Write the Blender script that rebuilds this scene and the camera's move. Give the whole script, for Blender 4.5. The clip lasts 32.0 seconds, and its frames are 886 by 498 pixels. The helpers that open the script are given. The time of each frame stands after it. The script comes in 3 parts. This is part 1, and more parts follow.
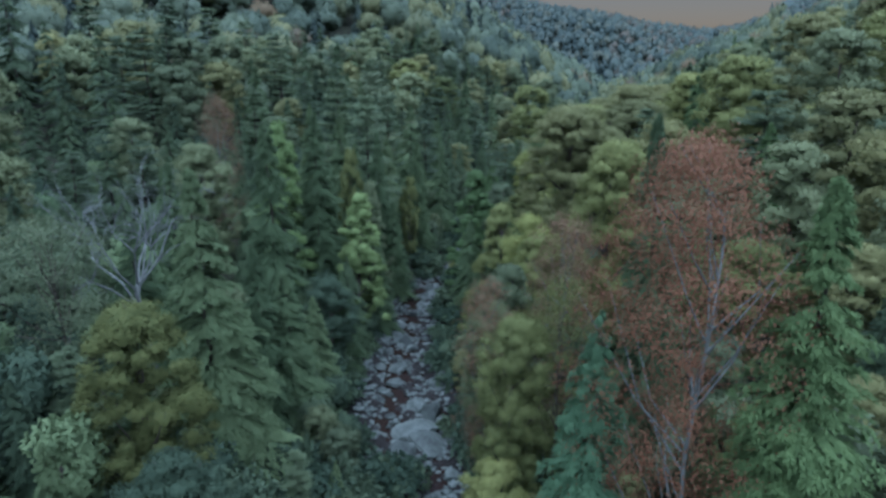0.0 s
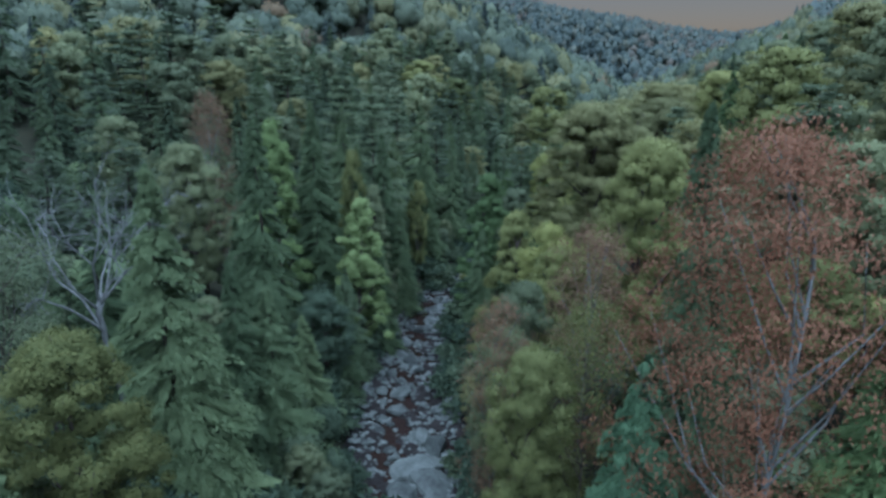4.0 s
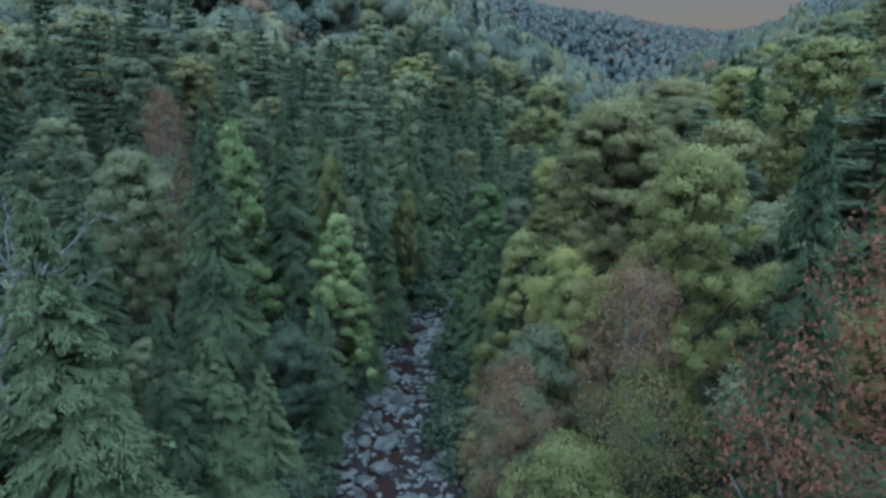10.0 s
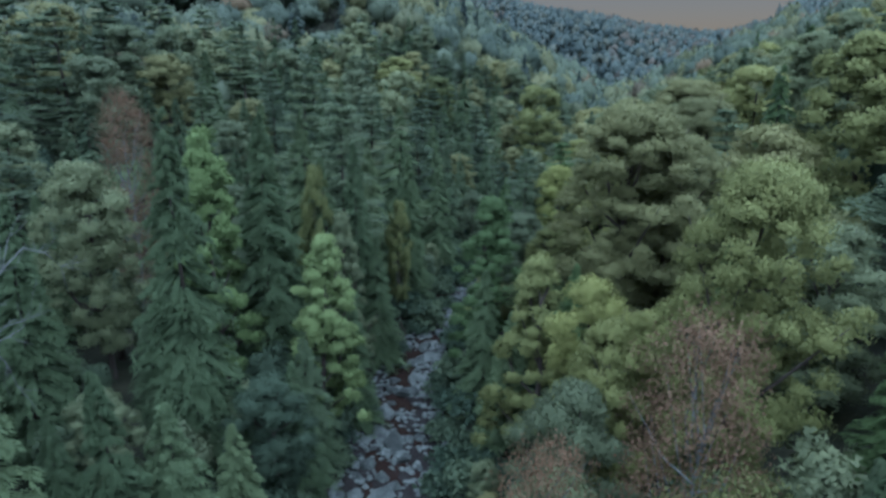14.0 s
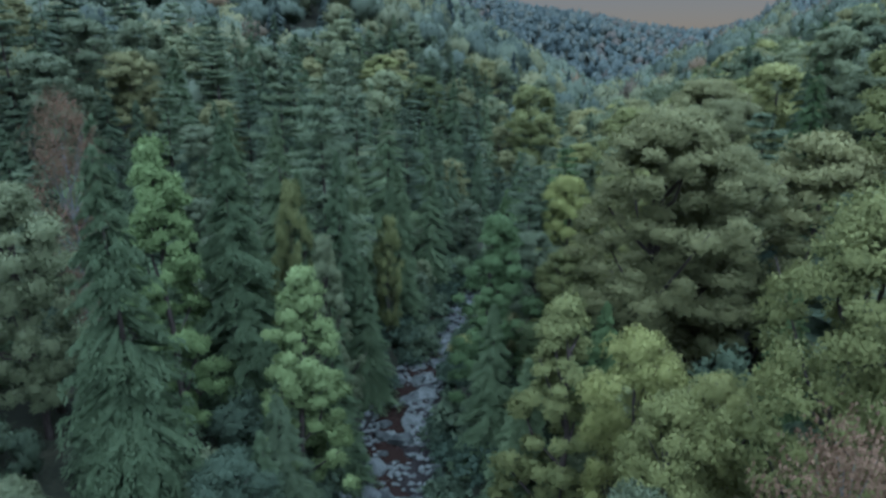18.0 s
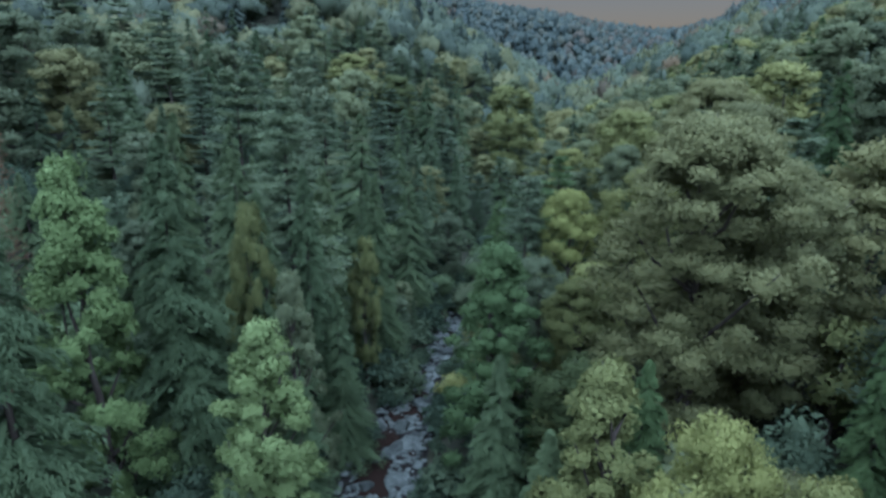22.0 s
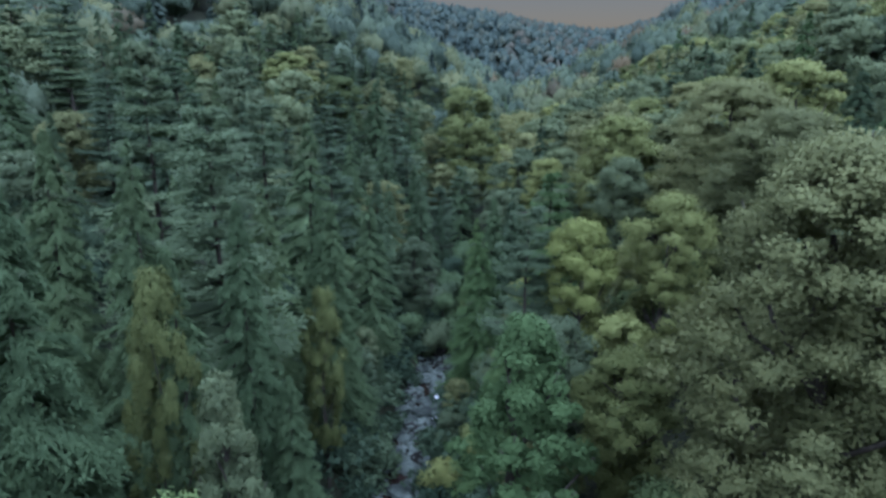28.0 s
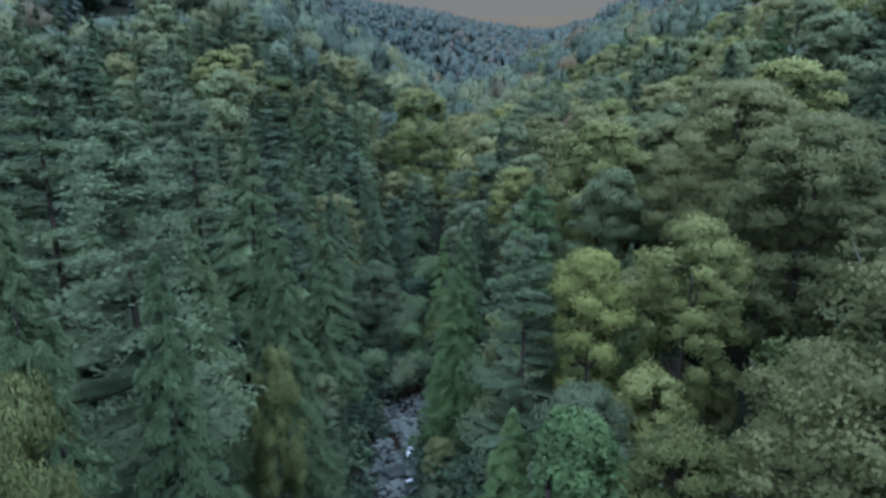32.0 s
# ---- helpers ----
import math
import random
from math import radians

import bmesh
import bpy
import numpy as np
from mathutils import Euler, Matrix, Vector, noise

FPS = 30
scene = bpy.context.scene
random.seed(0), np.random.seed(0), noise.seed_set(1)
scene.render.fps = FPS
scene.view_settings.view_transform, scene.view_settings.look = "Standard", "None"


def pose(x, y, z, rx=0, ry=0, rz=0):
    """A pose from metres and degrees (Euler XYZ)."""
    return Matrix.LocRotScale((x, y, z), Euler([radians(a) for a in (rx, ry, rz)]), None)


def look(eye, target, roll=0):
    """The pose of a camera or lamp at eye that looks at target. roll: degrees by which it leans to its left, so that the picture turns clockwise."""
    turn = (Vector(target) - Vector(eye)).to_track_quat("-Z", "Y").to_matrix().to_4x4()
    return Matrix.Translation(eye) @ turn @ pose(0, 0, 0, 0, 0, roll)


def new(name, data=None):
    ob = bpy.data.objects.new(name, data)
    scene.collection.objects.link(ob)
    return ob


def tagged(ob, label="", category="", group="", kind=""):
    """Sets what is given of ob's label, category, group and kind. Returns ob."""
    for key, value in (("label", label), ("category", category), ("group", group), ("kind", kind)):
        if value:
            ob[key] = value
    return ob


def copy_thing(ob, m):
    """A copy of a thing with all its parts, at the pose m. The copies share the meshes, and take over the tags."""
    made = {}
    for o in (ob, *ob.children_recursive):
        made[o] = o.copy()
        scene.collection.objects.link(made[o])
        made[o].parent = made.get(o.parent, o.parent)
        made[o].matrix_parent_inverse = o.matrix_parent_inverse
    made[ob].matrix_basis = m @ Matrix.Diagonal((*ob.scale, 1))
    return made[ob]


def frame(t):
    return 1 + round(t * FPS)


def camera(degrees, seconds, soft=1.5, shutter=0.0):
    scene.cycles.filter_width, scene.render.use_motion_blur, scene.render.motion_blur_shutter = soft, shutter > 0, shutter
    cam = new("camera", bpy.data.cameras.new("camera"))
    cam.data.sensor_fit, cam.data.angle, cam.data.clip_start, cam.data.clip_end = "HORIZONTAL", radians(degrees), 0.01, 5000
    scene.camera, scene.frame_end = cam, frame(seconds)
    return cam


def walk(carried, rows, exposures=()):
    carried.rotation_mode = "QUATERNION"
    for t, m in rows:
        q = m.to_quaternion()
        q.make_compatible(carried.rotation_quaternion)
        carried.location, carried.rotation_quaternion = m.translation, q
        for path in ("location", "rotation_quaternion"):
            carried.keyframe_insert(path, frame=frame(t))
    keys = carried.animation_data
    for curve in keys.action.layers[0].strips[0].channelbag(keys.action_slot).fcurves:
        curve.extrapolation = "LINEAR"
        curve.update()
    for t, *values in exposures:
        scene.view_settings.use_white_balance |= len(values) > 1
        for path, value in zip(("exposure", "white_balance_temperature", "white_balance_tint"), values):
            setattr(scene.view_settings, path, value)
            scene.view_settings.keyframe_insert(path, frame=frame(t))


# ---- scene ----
cam = camera(68.3, 32.0, soft=3.0)

# Seconds, place in metres, heading and tilt in degrees: a slow level flight up the creek.
PATH = [
    (0, 0.00, 0.00, 34.00, -4.33, -16.46),
    (0.5, 0.16, 0.89, 33.80, -4.10, -16.16),
    (1, 0.32, 1.79, 33.60, -3.90, -15.97),
    (2, 0.63, 3.57, 33.21, -3.52, -15.98),
    (3, 0.93, 5.34, 32.86, -3.20, -15.99),
    (3.5, 1.08, 6.22, 32.71, -2.95, -15.99),
    (5.5, 1.61, 9.69, 32.24, -2.90, -15.99),
    (6, 1.69, 10.54, 32.15, -3.04, -15.98),
    (7, 1.78, 12.23, 32.02, -3.16, -15.98),
    (8, 1.79, 13.91, 31.94, -3.40, -15.97),
    (9, 1.70, 15.60, 31.88, -3.66, -15.93),
    (10, 1.52, 17.32, 31.83, -3.87, -15.94),
    (11, 1.30, 19.10, 31.77, -4.13, -15.93),
    (12, 1.11, 20.96, 31.72, -4.49, -15.92),
    (13, 0.97, 22.90, 31.67, -4.75, -15.93),
    (14, 0.88, 24.95, 31.62, -5.11, -15.95),
    (14.5, 0.84, 26.01, 31.60, -5.29, -15.97),
    (16.5, 0.75, 30.39, 31.49, -5.98, -16.01),
    (17, 0.70, 31.50, 31.48, -6.16, -15.99),
    (18, 0.58, 33.73, 31.45, -6.50, -16.02),
    (19, 0.46, 35.98, 31.42, -7.09, -16.04),
    (20, 0.34, 38.23, 31.39, -7.89, -16.05),
    (21, 0.22, 40.49, 31.36, -8.56, -16.07),
    (22, 0.10, 42.74, 31.32, -9.44, -16.06),
    (23, -0.02, 45.00, 31.27, -10.16, -16.06),
    (24, -0.13, 47.27, 31.21, -11.02, -16.04),
    (25, -0.22, 49.56, 31.16, -11.97, -16.03),
    (25.5, -0.26, 50.70, 31.13, -12.39, -16.04),
    (27.5, -0.32, 55.31, 31.04, -14.24, -15.99),
    (28, -0.32, 56.47, 31.02, -14.83, -15.99),
    (29, -0.32, 58.80, 30.99, -16.14, -16.01),
    (30, -0.29, 61.14, 30.96, -17.70, -16.07),
    (31, -0.24, 63.49, 30.93, -19.27, -16.04),
    (31.5, -0.21, 64.66, 30.92, -19.97, -16.04),
    (32, -0.18, 65.83, 30.91, -20.21, -15.99),
]
walk(cam, [(t, pose(x, y, z, 90 + tilt, 0, yaw)) for t, x, y, z, yaw, tilt in PATH],
     exposures=[(0, 1.0, 4450, 17)])

# ---- sky and light: a soft overcast evening, light from high behind ----
world = bpy.data.worlds.new("dusk_sky")
scene.world = world
world.use_nodes = True
wn = world.node_tree.nodes
sky = wn.new("ShaderNodeTexSky")
sky.sky_type = "NISHITA"
sky.sun_disc = False
sky.sun_elevation = radians(81)
sky.sun_rotation = radians(167)
sky.air_density, sky.dust_density, sky.ozone_density = 1.0, 1.0, 0.0
wn["Background"].inputs["Strength"].default_value = 0.05
veil = wn.new("ShaderNodeMixRGB")
veil.blend_type, veil.inputs["Fac"].default_value = "MULTIPLY", 1.0
veil.inputs["Color2"].default_value = (0.62, 0.42, 0.26, 1)
world.node_tree.links.new(sky.outputs["Color"], veil.inputs["Color1"])
world.node_tree.links.new(veil.outputs["Color"], wn["Background"].inputs["Color"])

lamp = bpy.data.lights.new("sun", "SUN")
lamp.energy, lamp.angle, lamp.color = 5.0, radians(115), (1.0, 0.97, 0.92)
sun = new("sun", lamp)
sun.matrix_world = look((3, -13, 85), (0, 0, 0))


# ---- materials ----
def base(name):
    m = bpy.data.materials.new(name)
    m.use_nodes = True
    n = m.node_tree.nodes
    n.clear()
    return m, n, m.node_tree.links


def ramp_of(n, stops):
    r = n.new("ShaderNodeValToRGB")
    e = r.color_ramp.elements
    while len(e) < len(stops):
        e.new(0.5)
    for el, (p, c) in zip(e, stops):
        el.position, el.color = p, (*c, 1)
    return r


def leafy(name, dark, mid, light, tint_attribute=False, glow=0.42, grain=6.0):
    """Foliage: one shade a tree, larger patches through the crown, small leaves as cells of colour and relief, light coming through."""
    m, n, k = base(name)

    def sums(fac, times, plus):
        node = n.new("ShaderNodeMath")
        node.operation = "MULTIPLY_ADD"
        k.new(fac, node.inputs[0])
        node.inputs[1].default_value = times
        if isinstance(plus, float):
            node.inputs[2].default_value = plus
        else:
            k.new(plus, node.inputs[2])
        return node.outputs[0]

    out, mix = n.new("ShaderNodeOutputMaterial"), n.new("ShaderNodeMixShader")
    dif, tra = n.new("ShaderNodeBsdfPrincipled"), n.new("ShaderNodeBsdfTranslucent")
    geo, coords = n.new("ShaderNodeNewGeometry"), n.new("ShaderNodeTexCoord")
    patch, fine, cells = n.new("ShaderNodeTexNoise"), n.new("ShaderNodeTexNoise"), n.new("ShaderNodeTexVoronoi")
    patch.inputs["Scale"].default_value, patch.inputs["Detail"].default_value = 0.5, 3
    fine.inputs["Scale"].default_value, fine.inputs["Detail"].default_value = grain * 0.45, 4
    cells.inputs["Scale"].default_value = grain
    for t in (patch, fine, cells):
        k.new(coords.outputs["Object"], t.inputs["Vector"])
    if tint_attribute:
        own = n.new("ShaderNodeAttribute")
        own.attribute_name = "tint"
        own = own.outputs["Fac"]
    else:
        own = n.new("ShaderNodeObjectInfo").outputs["Random"]
    shade = n.new("ShaderNodeSeparateColor")
    k.new(cells.outputs["Color"], shade.inputs[0])
    fac = sums(own, 0.52, -0.12)
    fac = sums(geo.outputs["Random Per Island"], 0.10, fac)
    fac = sums(patch.outputs["Fac"], 0.34, fac)
    fac = sums(fine.outputs["Fac"], 0.26, fac)
    fac = sums(shade.outputs[0], 0.16, fac)
    ramp = ramp_of(n, [(0.1, dark), (0.5, mid), (0.9, light)])
    k.new(fac, ramp.inputs["Fac"])
    k.new(ramp.outputs["Color"], dif.inputs["Base Color"]); k.new(ramp.outputs["Color"], tra.inputs["Color"])
    dif.inputs["Roughness"].default_value, dif.inputs["Specular IOR Level"].default_value = 0.7, 0.08
    bmp = n.new("ShaderNodeBump")
    bmp.inputs["Strength"].default_value, bmp.inputs["Distance"].default_value = (0.25, 0.5) if tint_attribute else (0.35, 0.18)
    k.new(sums(fine.outputs["Fac"], 1.0, cells.outputs["Distance"]), bmp.inputs["Height"])
    for sh in (dif, tra):
        k.new(bmp.outputs[0], sh.inputs["Normal"])
    mix.inputs["Fac"].default_value = glow
    k.new(dif.outputs[0], mix.inputs[1]); k.new(tra.outputs[0], mix.inputs[2]); k.new(mix.outputs[0], out.inputs["Surface"])
    return m


def solid(name, stops, scale, rough=0.85, bump=0.4, stretch=(1, 1, 1), spread=0.0, distance=0.03):
    """A rough surface with colour varied at two scales and a fine relief."""
    m, n, k = base(name)
    out, dif = n.new("ShaderNodeOutputMaterial"), n.new("ShaderNodeBsdfPrincipled")
    coords, place = n.new("ShaderNodeTexCoord"), n.new("ShaderNodeMapping")
    place.inputs["Scale"].default_value = stretch
    k.new(coords.outputs["Object"], place.inputs["Vector"])
    big, fine = n.new("ShaderNodeTexNoise"), n.new("ShaderNodeTexNoise")
    big.inputs["Scale"].default_value, big.inputs["Detail"].default_value = scale, 5
    fine.inputs["Scale"].default_value, fine.inputs["Detail"].default_value = scale * 9, 4
    for t in (big, fine):
        k.new(place.outputs[0], t.inputs["Vector"])
    add = n.new("ShaderNodeMath"); add.operation = "MULTIPLY_ADD"
    add.inputs[1].default_value = 0.45
    k.new(fine.outputs["Fac"], add.inputs[0]); k.new(big.outputs["Fac"], add.inputs[2])
    less = n.new("ShaderNodeMath"); less.operation = "SUBTRACT"
    less.inputs[1].default_value = 0.22
    k.new(add.outputs[0], less.inputs[0])
    fac = less.outputs[0]
    if spread:
        info = n.new("ShaderNodeObjectInfo")
        own = n.new("ShaderNodeMath"); own.operation = "MULTIPLY_ADD"
        own.inputs[1].default_value = spread
        k.new(info.outputs["Random"], own.inputs[0]); k.new(fac, own.inputs[2])
        fac = own.outputs[0]
    ramp = ramp_of(n, stops)
    k.new(fac, ramp.inputs["Fac"]); k.new(ramp.outputs["Color"], dif.inputs["Base Color"])
    dif.inputs["Roughness"].default_value, dif.inputs["Specular IOR Level"].default_value = rough, 0.15
    bmp = n.new("ShaderNodeBump")
    bmp.inputs["Strength"].default_value, bmp.inputs["Distance"].default_value = bump, distance
    k.new(fine.outputs["Fac"], bmp.inputs["Height"]); k.new(bmp.outputs[0], dif.inputs["Normal"])
    k.new(dif.outputs[0], out.inputs["Surface"])
    return m


LEAF = {
    "hemlock": leafy("hemlock_needles", (0.065, 0.100, 0.047), (0.105, 0.149, 0.067), (0.156, 0.207, 0.088), glow=0.45),
    # Darker copy of the hemlock needles: shade of the crowded stand put into colour.
    "spruce": leafy("shade_hemlock_needles", (0.050, 0.076, 0.042), (0.083, 0.117, 0.061), (0.129, 0.176, 0.084), glow=0.45),
    "fresh": leafy("fresh_needles", (0.069, 0.108, 0.041), (0.106, 0.161, 0.057), (0.160, 0.228, 0.078)),
    "pine": leafy("pine_needles", (0.068, 0.096, 0.057), (0.106, 0.143, 0.077), (0.156, 0.202, 0.099), glow=0.45),
    "green": leafy("green_leaves", (0.071, 0.096, 0.053), (0.117, 0.146, 0.072), (0.177, 0.208, 0.093)),
    "lime": leafy("yellow_green_leaves", (0.112, 0.137, 0.049), (0.180, 0.203, 0.065), (0.255, 0.269, 0.081)),
    "yellow": leafy("bright_yellow_leaves", (0.121, 0.148, 0.044), (0.190, 0.218, 0.059), (0.252, 0.275, 0.082)),
    "gold": leafy("yellowing_leaves", (0.047, 0.069, 0.028), (0.081, 0.104, 0.036), (0.130, 0.143, 0.043)),
    "olive": leafy("olive_leaves", (0.096, 0.110, 0.048), (0.155, 0.168, 0.066), (0.225, 0.231, 0.085)),
    "pale": leafy("pale_green_leaves", (0.094, 0.132, 0.046), (0.147, 0.205, 0.067), (0.217, 0.284, 0.102), glow=0.45),
    "red": leafy("red_leaves", (0.076, 0.061, 0.033), (0.141, 0.085, 0.043), (0.220, 0.109, 0.055)),
    "tan": leafy("tan_leaves", (0.090, 0.071, 0.042), (0.144, 0.102, 0.055), (0.202, 0.134, 0.071)),
    "blue": leafy("young_needles", (0.081, 0.141, 0.071), (0.127, 0.213, 0.102), (0.179, 0.287, 0.135), glow=0.45),
    "bright": leafy("bright_green_leaves", (0.085, 0.125, 0.042), (0.140, 0.200, 0.066), (0.220, 0.300, 0.105)),
    "shrub": leafy("shrub_leaves", (0.036, 0.058, 0.036), (0.060, 0.088, 0.050), (0.096, 0.128, 0.064)),
}
# Woods of the far hills: extra blue in the leaf colours paints in haze.
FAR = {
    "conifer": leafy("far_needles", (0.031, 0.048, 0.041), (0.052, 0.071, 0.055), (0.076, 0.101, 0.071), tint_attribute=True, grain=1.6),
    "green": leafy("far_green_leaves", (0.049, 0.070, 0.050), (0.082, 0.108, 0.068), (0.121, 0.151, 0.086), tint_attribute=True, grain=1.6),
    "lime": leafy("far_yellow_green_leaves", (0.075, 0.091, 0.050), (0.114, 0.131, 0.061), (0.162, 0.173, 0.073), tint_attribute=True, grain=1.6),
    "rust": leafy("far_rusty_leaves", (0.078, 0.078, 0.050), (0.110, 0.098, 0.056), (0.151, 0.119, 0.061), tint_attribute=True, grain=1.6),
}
# Distant ridge woods: haze painted into the leaf colours as paler, bluer greens.
HAZED_RIDGE = {
    "conifer": leafy("hazed_ridge_needles", (0.046, 0.066, 0.062), (0.062, 0.087, 0.076), (0.079, 0.106, 0.090), tint_attribute=True, grain=1.0),
    "green": leafy("hazed_ridge_green_leaves", (0.061, 0.082, 0.071), (0.079, 0.105, 0.084), (0.103, 0.130, 0.099), tint_attribute=True, grain=1.0),
    "lime": leafy("hazed_ridge_yellow_green_leaves", (0.076, 0.094, 0.073), (0.098, 0.115, 0.084), (0.120, 0.137, 0.093), tint_attribute=True, grain=1.0),
    "rust": leafy("hazed_ridge_rusty_leaves", (0.083, 0.089, 0.071), (0.105, 0.105, 0.076), (0.127, 0.118, 0.082), tint_attribute=True, grain=1.0),
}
BARK = solid("bark", [(0.2, (0.026, 0.022, 0.016)), (0.5, (0.054, 0.046, 0.034)), (0.8, (0.100, 0.090, 0.072))], 2.0, stretch=(3, 3, 0.5))
PALE_BARK = solid("weathered_wood", [(0.2, (0.06, 0.066, 0.056)), (0.5, (0.115, 0.126, 0.108)), (0.8, (0.19, 0.205, 0.18))], 2.0, stretch=(3, 3, 0.5))
ROCK = solid("creek_stone", [(0.15, (0.010, 0.013, 0.010)), (0.5, (0.028, 0.034, 0.027)), (1.0, (0.105, 0.122, 0.100))], 0.8, 0.7, 0.6, spread=0.35)
GRAVEL = solid("gravel", [(0.2, (0.008, 0.007, 0.005)), (0.5, (0.013, 0.012, 0.009)), (0.85, (0.024, 0.023, 0.019))], 0.9, 0.8, 1.0, distance=0.15)
LITTER = solid("forest_floor", [(0.2, (0.012, 0.014, 0.008)), (0.5, (0.024, 0.028, 0.015)), (0.8, (0.044, 0.046, 0.024))], 0.35, 0.95, 0.8, distance=0.1)
FOAM = solid("white_water", [(0.2, (0.45, 0.48, 0.50)), (0.6, (0.75, 0.77, 0.78)), (0.9, (0.85, 0.86, 0.86))], 3.0, 0.5, 0.8)


def water_material():
    m, n, k = base("creek_water")
    out, dif = n.new("ShaderNodeOutputMaterial"), n.new("ShaderNodeBsdfPrincipled")
    dif.inputs["Base Color"].default_value = (0.016, 0.011, 0.008, 1)
    dif.inputs["Roughness"].default_value, dif.inputs["IOR"].default_value, dif.inputs["Specular IOR Level"].default_value = 0.12, 1.33, 0.25
    tex, bmp = n.new("ShaderNodeTexNoise"), n.new("ShaderNodeBump")
    tex.inputs["Scale"].default_value, tex.inputs["Detail"].default_value = 2.2, 3
    bmp.inputs["Strength"].default_value, bmp.inputs["Distance"].default_value = 0.35, 0.06
    coords = n.new("ShaderNodeTexCoord")
    k.new(coords.outputs["Object"], tex.inputs["Vector"])
    k.new(tex.outputs["Fac"], bmp.inputs["Height"]); k.new(bmp.outputs[0], dif.inputs["Normal"])
    k.new(dif.outputs[0], out.inputs["Surface"])
    return m


WATER = water_material()

# ---- the lie of the land ----
CREEK_Y = (-3000, 0, 44, 50, 57, 64, 70, 75, 82, 88, 94, 102, 108, 115, 124, 150, 190, 250, 450, 3000)
CREEK_X = (0.5, 2.0, 2.2, 0.9, 0.5, 0.8, 1.3, 1.3, 2.0, 3.0, 5.0, 8.4, 11.6, 14.6, 17.5, 28, 48, 80, 150, 950)
HALF_Y = (0, 44, 57, 70, 78, 88, 100, 115, 130)
HALF_W = (4.0, 4.2, 4.8, 4.5, 3.6, 2.9, 2.6, 2.2, 1.0)


def creek_x(y):
    return np.interp(y, CREEK_Y, CREEK_X)


def half_width(y):
    return np.interp(y, HALF_Y, HALF_W)


def ripple(x, y):
    """Smooth unevenness, about -1 to 1."""
    return (np.sin(x * 0.061 + 1.3) * np.cos(y * 0.047 + 0.4) + 0.6 * np.sin(x * 0.13 - y * 0.09 + 2.0)
            + 0.35 * np.sin(x * 0.31 + y * 0.27) + 0.2 * np.cos(x * 0.7 - y * 0.55 + 1.0)) / 1.7


def off_creek(x, y):
    """Distance from the creek's middle, negative on the left bank."""
    lean = (creek_x(y + 2.0) - creek_x(y - 2.0)) / 4.0
    return (x - creek_x(y)) / np.sqrt(1 + lean**2)


def smooth_step(v):
    v = np.clip(v, 0, 1)
    return v * v * (3 - 2 * v)


def height(x, y):
    """Banks and slopes of the gorge, a spur that closes it on the left, a distant ridge behind."""
    x, y = np.asarray(x, float), np.asarray(y, float)
    d = off_creek(x, y)
    a = np.maximum(np.abs(d) - half_width(y), 0)
    up = smooth_step((y - 190) / 140)
    rise = np.where(d < 0, 0.30 + 0.24 * up, 0.36 + 0.12 * up) * a
    top = np.where(d < 0, 78.0 + 30 * up, 62.0 + 28 * up)
    hill = 1.0 * (1 - np.exp(-a / 1.5)) + top * np.tanh(rise / top) + ripple(x, y) * np.minimum(a * 0.06, 4.5)
    across, along = 0.635 * x + 0.775 * y, 0.775 * x - 0.635 * y
    crest = np.clip(87 - 0.20 * (along + 370), 45, 135)
    ridge = crest * smooth_step((across - 385) / 215) + ripple(x * 0.4, y * 0.4) * 2.5 * smooth_step((across - 385) / 100)
    ridge = ridge * (1 - 0.6 * smooth_step((across - 610) / 160))
    fade = 1 - smooth_step((across - 400) / 90) * (d < 0)
    return np.maximum(hill * fade, ridge) - 0.9 * np.exp(-(np.abs(d) / (half_width(y) * 0.9)) ** 2)


# ---- mesh helpers ----
def mesh_of(name, verts, faces, material, smooth=False):
    me = bpy.data.meshes.new(name)
    me.from_pydata(np.asarray(verts).tolist(), [], faces if isinstance(faces, list) else np.asarray(faces).tolist())
    me.materials.append(material)
    if smooth:
        me.polygons.foreach_set("use_smooth", np.ones(len(me.polygons), bool))
    me.update()
    return me


def part(name, me, parent, label=""):
    ob = new(name, me)
    ob.parent = parent
    return tagged(ob, label)


def unit(v):
    return v / np.maximum(np.linalg.norm(v, axis=-1, keepdims=True), 1e-9)


def sprays(centre, along, face, length, width, soft=None):
    """Small pointed leaves or sprays of needles, three corners each, with their right side out."""
    along = unit(along)
    side = unit(np.cross(face, along))
    l, w = length[:, None], width[:, None]
    v = np.stack([centre - along * l * 0.45 - side * w * 0.5, centre - along * l * 0.45 + side * w * 0.5, centre + along * l * 0.55], 1)
    if soft is not None:
        wrong = (np.cross(v[:, 1] - v[:, 0], v[:, 2] - v[:, 0]) * soft).sum(1) < 0
        v[wrong, :2] = v[wrong, 1::-1]
    return v.reshape(-1, 3), np.arange(3 * len(centre)).reshape(-1, 3)


def ball(level):
    bm = bmesh.new()
    bmesh.ops.create_icosphere(bm, subdivisions=level, radius=1.0)
    v = np.array([p.co[:] for p in bm.verts])
    f = np.array([[p.index for p in q.verts] for q in bm.faces])
    bm.free()
    return v, f


BALLS = {level: ball(level) for level in (1, 2, 3)}


